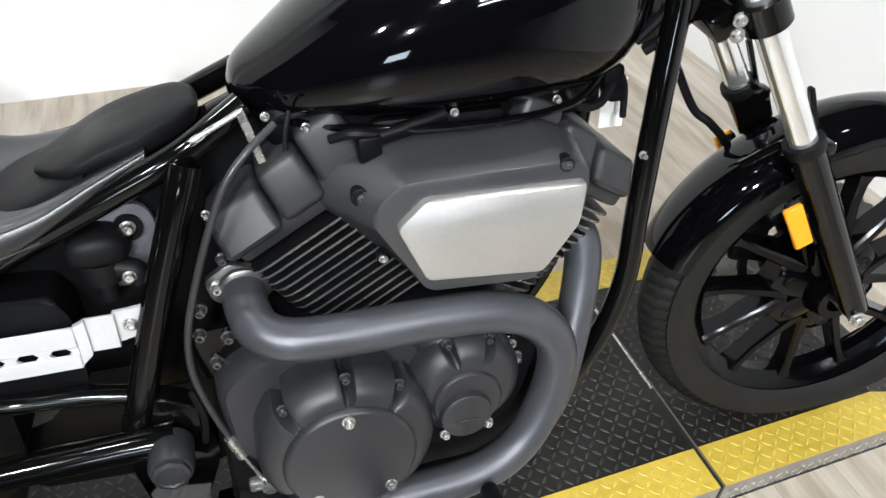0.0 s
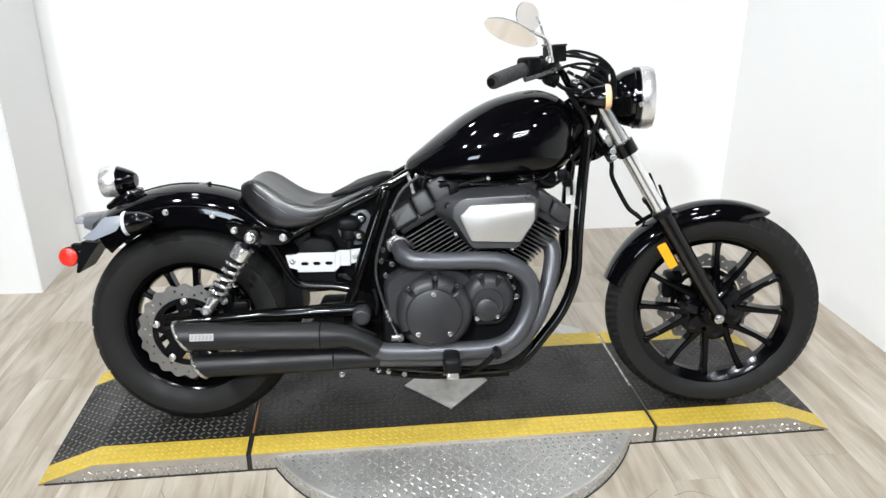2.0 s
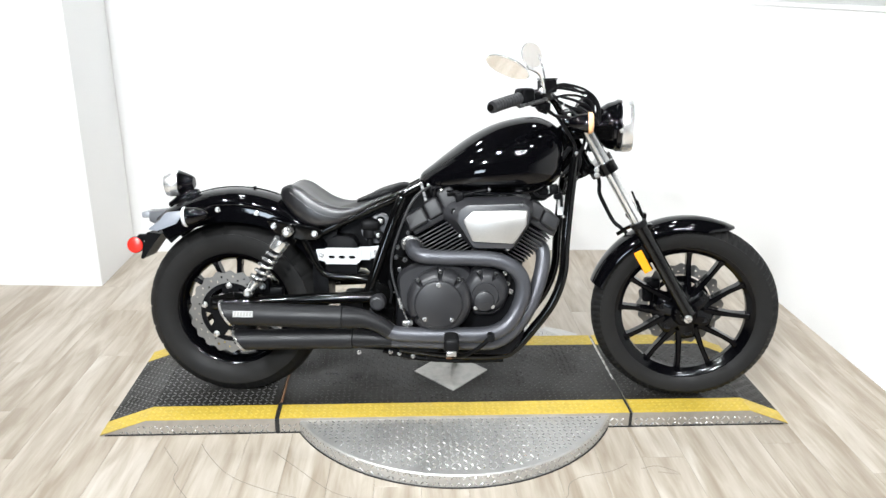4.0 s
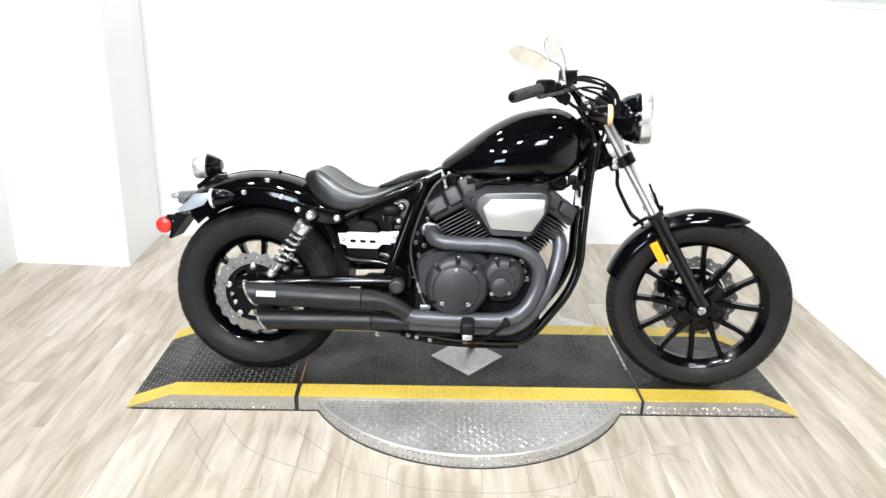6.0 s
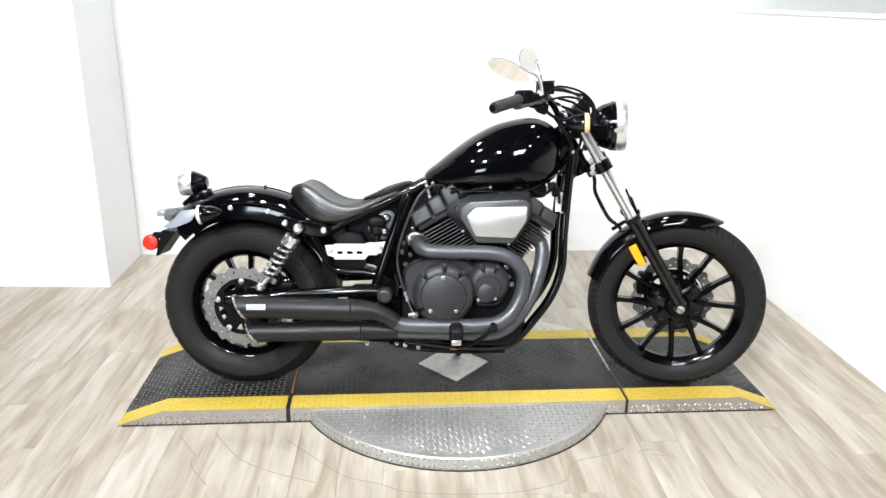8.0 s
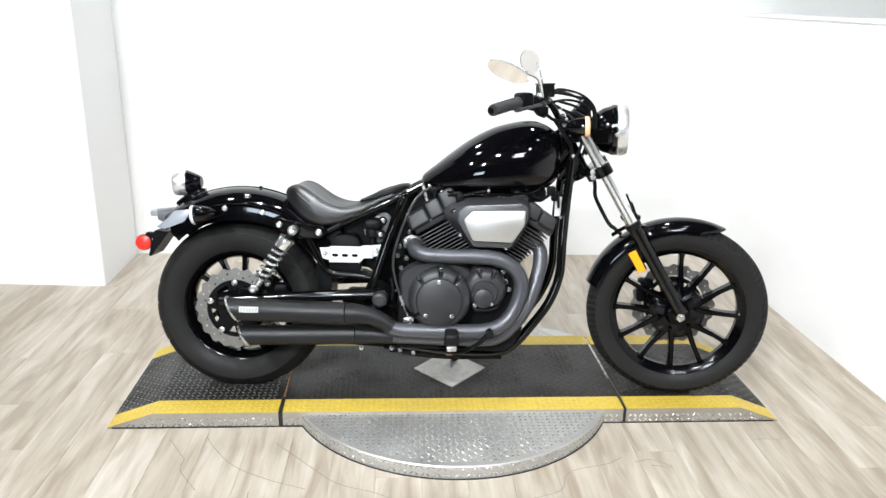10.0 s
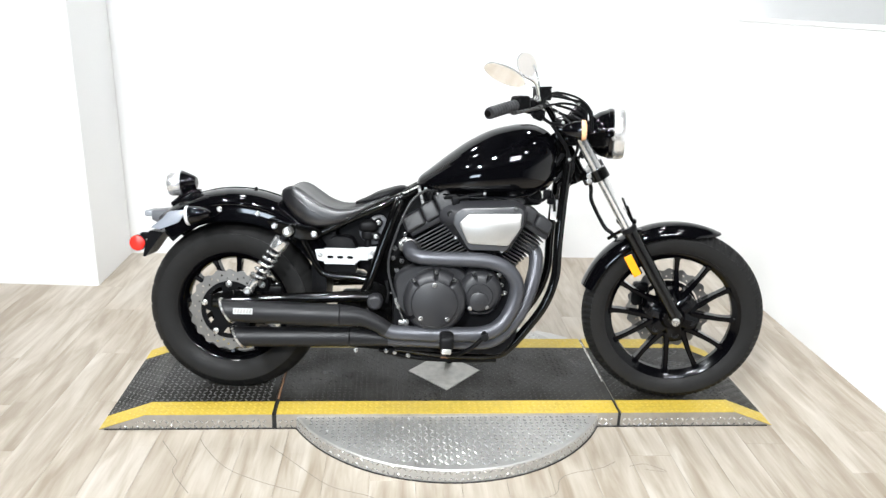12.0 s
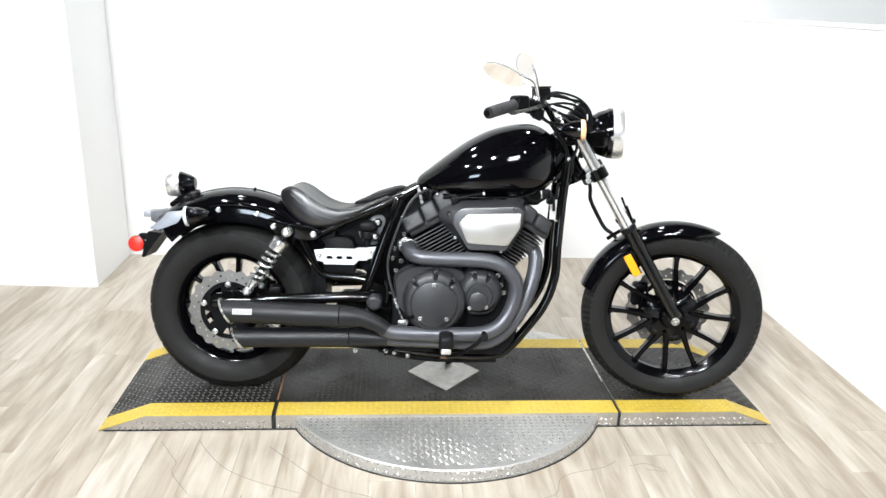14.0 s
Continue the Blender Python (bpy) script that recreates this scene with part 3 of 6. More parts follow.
def wave_disc_bm(R, inner, y, thick=0.005, waves=20):
    """A brake disc with a scalloped rim and drilled holes."""
    bm = bmesh.new()
    segs, rows = waves * 12, [inner + (R - inner) * f for f in (0, 0.2, 0.36, 0.52, 0.68, 1.0)]
    grid = []
    for side in (-1, 1):
        layer = []
        for q, r in enumerate(rows):
            ring = []
            for i in range(segs):
                a = 2 * math.pi * i / segs
                rr = r + (0.0048 * math.cos(waves * a) if q == 5 else 0)
                ring.append(bm.verts.new((rr * math.cos(a), y + side * thick / 2, rr * math.sin(a))))
            layer.append(ring)
        grid.append(layer)
    for i in range(segs):
        j = (i + 1) % segs
        for side in (0, 1):
            for q in range(5):
                if (q == 1 and i % 12 in (2, 3)) or (q == 3 and i % 12 in (8, 9)):
                    continue
                bm.faces.new((grid[side][q][i], grid[side][q][j], grid[side][q + 1][j], grid[side][q + 1][i]))
        bm.faces.new((grid[0][5][i], grid[0][5][j], grid[1][5][j], grid[1][5][i]))
        bm.faces.new((grid[0][0][i], grid[0][0][j], grid[1][0][j], grid[1][0][i]))
    return bm


front_wheel = wheel("front_wheel", FW, 0.338, 0.254, 0.054, 0.040, True, 3.5, 84, 0.005, 6)
rear_wheel = wheel("rear_wheel", RW, 0.326, 0.212, 0.075, 0.058, False, 5, 26, 0.005, 12)
part("brake_disc", wave_disc_bm(0.149, 0.107, -0.093), DISC_STEEL, rear_wheel, "scalloped drilled steel brake disc")
# Front disc stands against the light; slightly darker steel carries its shade.
part("brake_disc", wave_disc_bm(0.157, 0.118, 0.078), DIM_STEEL, front_wheel, "scalloped drilled steel brake disc with shade in its colour")


def carrier_bm(y, R):
    arms = [box_bm((-0.030, y - 0.004, 0.03), (0.030, y + 0.004, R), 0.003, 1) for _ in range(5)]
    for i, a in enumerate(arms):
        a.transform(Matrix.Rotation(radians(72 * i), 4, "Y"))
    return join_bm(lathe_bm([(R - 0.012, y - 0.004), (R + 0.004, y - 0.004), (R + 0.004, y + 0.004), (R - 0.012, y + 0.004)], 48, closed_profile=True),
                   lathe_bm([(0.025, y - 0.006), (0.068, y - 0.006), (0.068, y + 0.006), (0.025, y + 0.006)], 32, closed_profile=True), *arms)


part("disc_carrier", carrier_bm(-0.093, 0.105), PLASTIC, rear_wheel, "black disc carrier")
part("disc_carrier", carrier_bm(0.078, 0.108), PLASTIC, front_wheel, "black disc carrier")
for i in range(5):
    a = radians(72 * i + 20)
    part("rivet", lathe_bm([(0.011, 0), (0.011, 0.004), (0.006, 0.006), (0, 0.006)], 14, (0.098 * math.cos(a), -0.098, 0.098 * math.sin(a)), (0, -1, 0)), STEEL, rear_wheel)


# tank
def station_loft(stations, exponent, n=28, exponent_low=None):
    """Rings across x: (x, half width, bottom, top, height of the widest line 0..1)."""
    rings = []
    for x, w, zb, zt, f in stations:
        zm = zb + (zt - zb) * f
        ring = []
        for k in range(n):
            a = 2 * math.pi * k / n
            c, s = math.cos(a), math.sin(a)
            e = exponent if s >= 0 else (exponent_low or exponent)
            y = w * math.copysign(abs(c) ** (2 / e), c)
            z = zm + (zt - zm if s >= 0 else zm - zb) * math.copysign(abs(s) ** (2 / e), s)
            ring.append(Vector((x, y, z)))
        rings.append(ring)
    return rings


def spline_stations(rows, steps=5):
    cols = [smooth_path([(i, v, 0) for i, v in enumerate(col)], steps) for col in zip(*rows)]
    return [tuple(c[k].y for c in cols) for k in range(len(cols[0]))]


TANK = [(-0.134, 0.012, 0.795, 0.812, 0.5), (-0.122, 0.045, 0.784, 0.836, 0.45), (-0.082, 0.085, 0.776, 0.869, 0.4), (-0.02, 0.118, 0.772, 0.919, 0.38), (0.052, 0.14, 0.77, 0.97, 0.38), (0.134, 0.152, 0.769, 1.012, 0.38), (0.217, 0.154, 0.771, 1.034, 0.4), (0.279, 0.148, 0.776, 1.038, 0.42), (0.33, 0.132, 0.792, 1.024, 0.45), (0.367, 0.102, 0.822, 0.993, 0.5), (0.382, 0.06, 0.862, 0.953, 0.5)]
tank = bp("fuel_tank", rings_bm(station_loft(spline_stations(TANK), 2.1, 56, 3.0)), PAINT, label="glossy black teardrop fuel tank")
bp("tank_seam", tube_bm([(-0.12, -0.045, 0.785), (-0.03, -0.105, 0.776), (0.12, -0.138, 0.773), (0.26, -0.132, 0.782), (0.33, -0.09, 0.816)], 0.005, 8), PAINT, tank, "lower welded lip")
bp("filler_cap", lathe_bm([(0.035, 0), (0.035, 0.008), (0.03, 0.014), (0, 0.016)], 28, (0.20, 0, 0.99), (-0.2, 0, 1)), CHROME, tank, "chrome filler cap")

# seat
SEAT = [(-0.628, 0.07, 0.751, 0.764, 0.0), (-0.614, 0.108, 0.726, 0.782, 0.004), (-0.58, 0.132, 0.686, 0.795, 0.008), (-0.545, 0.142, 0.658, 0.784, 0.012), (-0.51, 0.147, 0.645, 0.76, 0.016), (-0.465, 0.147, 0.642, 0.732, 0.018), (-0.41, 0.143, 0.653, 0.717, 0.014), (-0.35, 0.13, 0.686, 0.723, 0.01), (-0.29, 0.11, 0.721, 0.745, 0.006), (-0.232, 0.09, 0.748, 0.766, 0.003)]
seat_rings = []
for x, w, zb, zr, dish in spline_stations(SEAT):
    half = [(0.0, zb + 0.012), (0.6 * w, zb + 0.004), (0.88 * w, zb + 0.008), (0.985 * w, zb + 0.3 * (zr - zb)), (1.0 * w, zb + 0.62 * (zr - zb)), (0.965 * w, zb + 0.9 * (zr - zb)), (0.86 * w, zr), (0.6 * w, zr - 0.55 * dish), (0.0, zr - dish)]
    half = [(p.x, p.y) for p in smooth_path([(y, z, 0) for y, z in half], 4)]
    seat_rings.append([Vector((x, -y, z)) for y, z in half] + [Vector((x, y, z)) for y, z in reversed(half[1:-1])])
seat = bp("seat", rings_bm(seat_rings), LEATHER, label="black leatherette solo seat with a raised rear")
for s in (-1, 1):
    bp("piping", tube_bm([(x, s * w * 0.975, zb + 0.9 * (zr - zb)) for x, w, zb, zr, d_ in SEAT[1:]], 0.0018, 8), LEATHER, seat, "stitched black piping")
    bp("side_seam", tube_bm([(x, s * w * 1.0, zb + f * (zr - zb)) for (x, w, zb, zr, d_), f in zip(SEAT[2:8], (0.75, 0.66, 0.6, 0.55, 0.45, 0.15))], 0.0014, 8), LEATHER, seat, "stitched side seam")
bp("seat_nose", rings_bm(station_loft(spline_stations([(-0.36, 0.03, 0.725, 0.735, 0.6), (-0.32, 0.075, 0.728, 0.752, 0.6), (-0.28, 0.080, 0.735, 0.773, 0.6), (-0.235, 0.078, 0.745, 0.788, 0.6), (-0.20, 0.066, 0.757, 0.797, 0.6), (-0.178, 0.045, 0.768, 0.797, 0.5), (-0.170, 0.02, 0.777, 0.790, 0.5)]), 3.0, 24)),
   RUBBER_PART, seat, "black rubber-covered nose of the seat")


def arc_fender_bm(centre, R, half, a0, a1, skirt, n=40, thick=0.003, flare=0.0):
    """A mudguard: a domed band round the wheel from angle a0 to a1 (degrees, from ahead upwards); skirt: depth of its sides at (start, middle, end)."""
    rings = []
    for i in range(n + 1):
        t = i / n
        a = radians(a0 + (a1 - a0) * t)
        sk = float(np.interp(t, np.linspace(0, 1, len(skirt)), skirt))
        taper = min(1.0, 0.35 + 0.65 * math.sqrt(min(1, t / flare))) if flare else 1.0
        outer, inner = [], []
        for k in range(17):
            u = -1 + 2 * k / 16
            b = abs(u)
            y = half * taper * math.sin(min(1, b * 1.35) * math.pi / 2)
            drop = 0 if b < 0.01 else taper ** 2 * (1 - math.cos(min(1, b * 1.35) * math.pi / 2)) * 0.045 + max(0, b - 0.74) / 0.26 * max(0.0, sk - 0.045)
            r = R - drop
            d = Vector((math.cos(a), 0, math.sin(a)))
            outer.append(Vector(centre) + d * r + Vector((0, math.copysign(y, u), 0)))
            inner.append(Vector(centre) + d * (r - thick if b < 0.74 else r) + Vector((0, math.copysign(max(0, y - thick), u), 0)))
        rings.append(outer + inner[::-1])
    return rings_bm(rings)


rear_fender = bp("rear_fender", arc_fender_bm((-0.80, 0, 0.33), 0.445, 0.105, 33, 130, [0.105, 0.108, 0.113, 0.116, 0.116, 0.114, 0.10]), PAINT, label="glossy black steel rear mudguard")
# Liner added so that no wall shows between mudguard and tyre.
bp("gap_liner", arc_fender_bm((-0.80, 0, 0.33), 0.402, 0.062, 28, 134, [0.066] * 4), PLASTIC, rear_fender, "black liner added to fill the gap over the tyre")
bp("front_fender", arc_fender_bm(FW, 0.362, 0.068, 63, 161, [0.012, 0.035, 0.05, 0.05, 0.05, 0.05], flare=0.16), PAINT, label="glossy black front mudguard", turn=True)

# exhaust
bp("exhaust_pipe", tube_bm([(-0.151, -0.112, 0.585), (-0.150, -0.150, 0.579), (-0.139, -0.186, 0.569), (-0.108, -0.204, 0.561), (-0.06, -0.207, 0.558), (-0.03, -0.207, 0.557), (0.06, -0.207, 0.557), (0.14, -0.207, 0.551), (0.198, -0.207, 0.527),
                                     (0.233, -0.207, 0.475), (0.226, -0.21, 0.40), (0.186, -0.222, 0.33), (0.12, -0.232, 0.297), (0.0, -0.235, 0.291), (-0.15, -0.235, 0.291),
                                     (-0.215, -0.235, 0.297), (-0.26, -0.235, 0.325), (-0.31, -0.235, 0.345), (-0.40, -0.235, 0.348)], 0.0265, 24), PIPE, label="satin graphite rear cylinder exhaust header")
bp("exhaust_pipe", tube_bm([(0.262, -0.06, 0.605), (0.30, -0.085, 0.583), (0.313, -0.10, 0.553), (0.308, -0.115, 0.50), (0.287, -0.14, 0.43), (0.253, -0.172, 0.362), (0.205, -0.188, 0.30), (0.16, -0.19, 0.265),
                                     (0.10, -0.19, 0.252), (-0.10, -0.19, 0.255), (-0.36, -0.195, 0.262)], 0.0265, 24), PIPE, label="satin graphite front cylinder exhaust header")


def muffler_bm(x0, x1, y, z0, z1, r, slant):
    """A straight can with a slanted mouth at its tail."""
    rings = []
    for x, rr in ((x0, r * 0.86), (x0 - 0.004, r), (x0 - 0.1, r), (x1, r)):
        z = z0 + (z1 - z0) * (x - x0) / (x1 - x0)
        rings.append([Vector((x + (slant * math.sin(a) if x == x1 else 0), y + rr * math.cos(a), z + rr * math.sin(a))) for a in (2 * math.pi * k / 32 for k in range(32))])
    end = rings[-1]
    mid = sum(end, Vector()) / 32
    rings.append([mid + (v - mid) * 0.9 for v in end])
    rings.append([mid + (v - mid) * 0.88 + Vector((0.12, 0, 0)) for v in end])
    return rings_bm(rings)


mu = bp("muffler", muffler_bm(-0.385, -0.785, -0.235, 0.349, 0.358, 0.040, -0.022), MUFFLER, label="satin black upper muffler with a slanted end")
ml = bp("muffler", muffler_bm(-0.355, -0.758, -0.195, 0.262, 0.252, 0.036, -0.02), MUFFLER, label="satin black lower muffler with a slanted end")
bp("muffler_neck", tube_bm([(-0.386, -0.235, 0.349), (-0.352, -0.235, 0.348), (-0.31, -0.235, 0.344), (-0.26, -0.235, 0.325), (-0.222, -0.235, 0.301)], [0.0395, 0.037, 0.0315, 0.0288, 0.0274], 28), MUFFLER, mu, "satin black tapered neck")
bp("muffler_neck", tube_bm([(-0.356, -0.195, 0.262), (-0.325, -0.1945, 0.261), (-0.28, -0.194, 0.260), (-0.22, -0.193, 0.258)], [0.0355, 0.033, 0.0295, 0.0274], 28), MUFFLER, ml, "satin black tapered neck")

# engine blocks
crank = bp("crankcase", pillow_bm(rounded([(-0.21, 0.20), (0.20, 0.19), (0.25, 0.26), (0.25, 0.45), (0.14, 0.53), (-0.12, 0.53), (-0.21, 0.47)], 0.03), [(0.15, 0.97), (0.14, 1), (-0.14, 1), (-0.15, 0.97)]), DEEP_BLACK, label="matte black crankcase, darkened for the shade behind its covers")


def notched_bm(cx, cz, r, notches, depth, steps, n=144):
    """A round cover whose rim has rounded notches at some angles."""
    out = []
    for i in range(n):
        a = 360 * i / n
        cut = sum(math.exp(-((((a - q + 180) % 360) - 180) * radians(1) * r / 0.0075) ** 4) for q in notches)
        rr = r - depth * min(1, cut)
        out.append((cx + rr * math.cos(radians(a)), cz + rr * math.sin(radians(a))))
    return rings_bm([[Vector((cx + (x - cx) * k, y, cz + (z - cz) * k)) for x, z in out] for y, k in steps])


bp("clutch_cover", notched_bm(-0.055, 0.408, 0.112, (49, 88, 135, 215), 0.022, [(-0.13, 1.0), (-0.222, 1.0), (-0.233, 0.985), (-0.243, 0.94), (-0.251, 0.87), (-0.255, 0.79), (-0.255, 0.5)]),
   MATTE, crank, "matte black round clutch cover with notched rim")
bp("side_cover", notched_bm(0.107, 0.440, 0.078, (62, 109), 0.02, [(-0.13, 1.0), (-0.192, 1.0), (-0.201, 0.975), (-0.210, 0.91), (-0.218, 0.80), (-0.222, 0.70), (-0.222, 0.4)]), MATTE, crank, "matte black small cover with notched rim")
bp("cover_step", lathe_bm([(0, 0.006), (0.044, 0.006), (0.047, 0.003), (0.049, -0.01)], 48, (0.104, -0.222, 0.428), (0, -1, 0)), MATTE, crank, "round step of the small cover")
AIR_BACK = rounded([(-0.074, 0.712), (-0.045, 0.748), (0.015, 0.768), (0.205, 0.768), (0.250, 0.744), (0.243, 0.684), (0.180, 0.583), (0.048, 0.584)], 0.022, 5)
AIR_FACE = rounded([(-0.006, 0.700), (0.002, 0.726), (0.030, 0.747), (0.222, 0.750), (0.240, 0.734), (0.234, 0.684), (0.178, 0.600), (0.050, 0.604)], 0.012, 5)


def between_bm(back, face, steps):
    """A skin from one outline to another of the same count: (y, how far towards the second, scale)."""
    rings = []
    for y, f, k in steps:
        ring = [(a[0] + (b[0] - a[0]) * f, a[1] + (b[1] - a[1]) * f) for a, b in zip(back, face)]
        cx, cz = sum(p[0] for p in ring) / len(ring), sum(p[1] for p in ring) / len(ring)
        rings.append([Vector((cx + (x - cx) * k, y, cz + (z - cz) * k)) for x, z in ring])
    return rings_bm(rings)


air = bp("air_cleaner", between_bm(AIR_BACK, AIR_FACE, [(-0.156, 0, 0.96), (-0.159, 0, 0.99), (-0.172, 0.0, 1), (-0.180, 0.05, 1), (-0.190, 0.16, 1), (-0.236, 0.88, 1), (-0.243, 0.97, 1), (-0.247, 1.0, 0.985), (-0.248, 1.0, 0.93)]), AIR_GREY, label="charcoal air cleaner cover", m=AIR_M)
bp("backing_plate", between_bm(AIR_BACK, AIR_FACE, [(-0.09, 0, 0.86), (-0.10, 0, 0.90), (-0.150, 0, 0.93), (-0.157, 0, 0.93)]), PLASTIC, air, "black backing plate of the air cleaner", m=AIR_M)
bp("silver_panel", pillow_bm(rounded([(0.019, 0.699), (0.052, 0.729), (0.232, 0.728), (0.226, 0.678), (0.184, 0.619), (0.048, 0.628)], 0.008), [(-0.23, 1.0), (-0.256, 1.0), (-0.260, 0.985), (-0.2615, 0.95)]), SILVER, air, "brushed silver panel", m=AIR_M)

# fork, headlight
for y in (-0.1, 0.1):
    leg = bp("fork_leg", tube_bm([(0.43, y, 1.012), (0.635, y, 0.642)], 0.0205, 20, 1), CHROME, label="chrome fork tube", turn=True)
    bp("slider", tube_bm([(0.618, y, 0.673), (0.625, y, 0.66), (0.70, y, 0.525), (0.785, y, 0.371), (0.803, y, 0.338)], [0.029, 0.0265, 0.025, 0.023, 0.022], 20), FRAME_BLACK, leg, "black fork slider", turn=True)
light = bp("headlight", lathe_bm([(0, -0.118), (0.03, -0.114), (0.060, -0.096), (0.080, -0.062), (0.089, -0.030), (0.090, 0)], 40, (0.568, 0, 1.011), (1, 0, -0.02)), PAINT, label="black bullet headlight shell", turn=True)
bp("chrome_ring", lathe_bm([(0.090, -0.014), (0.0935, -0.011), (0.0935, 0.004), (0.092, 0.017), (0.088, 0.026), (0.081, 0.024)], 40, (0.568, 0, 1.011), (1, 0, -0.02)), RING_CHROME, light, "chrome headlight ring", turn=True)
bp("lens", lathe_bm([(0.082, 0.020), (0.05, 0.029), (0, 0.033)], 40, (0.568, 0, 1.011), (1, 0, -0.02)), LENS, light, "clear headlight lens", turn=True)

# frame tubes
for s in (-1, 1):
    bp("down_tube", tube_bm([(0.415, 0.09 * s, 0.90), (0.40, 0.10 * s, 0.75), (0.39, 0.105 * s, 0.60), (0.385, 0.105 * s, 0.48), (0.35, 0.105 * s, 0.375), (0.285, 0.105 * s, 0.28), (0.22, 0.105 * s, 0.205), (0.16, 0.105 * s, 0.18), (0.0, 0.105 * s, 0.178), (-0.2, 0.105 * s, 0.20)], 0.017, 14), FRAME_BLACK, label="black front frame tube")

# tank trim between tank and engine
# Box added to fill the dark gap below the tank.
bp("filler", box_bm((-0.10, -0.085, 0.742), (0.33, 0.085, 0.80), 0.02), PLASTIC, label="black filler box in the dark gap under the tank")
intake = bp("intake", join_bm(lathe_bm([(0, -0.06), (0.055, -0.06), (0.06, -0.04), (0.06, 0.05), (0, 0.06)], 24, (0.10, -0.03, 0.70), (0, -1, 0)),
                              box_bm((0.02, -0.10, 0.70), (0.19, 0.06, 0.775), 0.012)), PLASTIC, label="black throttle body between the cylinders")
bp("fuel_rail", tube_bm([(0.02, -0.125, 0.765), (0.055, -0.125, 0.772), (0.105, -0.12, 0.783)], 0.009, 10), PLASTIC, intake, "dark fuel rail")
bp("connector", box_bm((-0.002, -0.14, 0.74), (0.026, -0.115, 0.772), 0.004), PLASTIC, intake, "black cable connector")
for x, z in ((0.045, 0.770), (0.115, 0.785), (0.155, 0.768), (0.17, 0.762)):
    bp("fitting", bolt_bm((x, -0.125, z), 0.004, 0.006), STEEL, intake)
for pts, r in (([(-0.07, -0.09, 0.795), (-0.078, -0.10, 0.77), (-0.08, -0.105, 0.745)], 0.0032), ([(-0.03, -0.115, 0.765), (-0.005, -0.13, 0.775), (0.02, -0.13, 0.77)], 0.006),
               ([(0.27, -0.09, 0.79), (0.285, -0.10, 0.765), (0.32, -0.09, 0.76), (0.355, -0.06, 0.78)], 0.006), ([(0.355, -0.04, 0.80), (0.375, -0.05, 0.77), (0.38, -0.05, 0.72)], 0.005)):
    bp("hose", tube_bm(pts, r, 8), RUBBER_PART, label="thin black rubber hose")
bp("front_connector", join_bm(box_bm((0.335, -0.07, 0.765), (0.365, -0.03, 0.80), 0.006), box_bm((0.352, -0.06, 0.745), (0.378, -0.025, 0.775), 0.006)), PLASTIC, label="black cable connectors under the tank")
bp("tag", box_bm((0.372, -0.001, 0.684), (0.409, 0.0005, 0.758)), PAPER, label="white paper tag hanging under the tank", smooth=0)

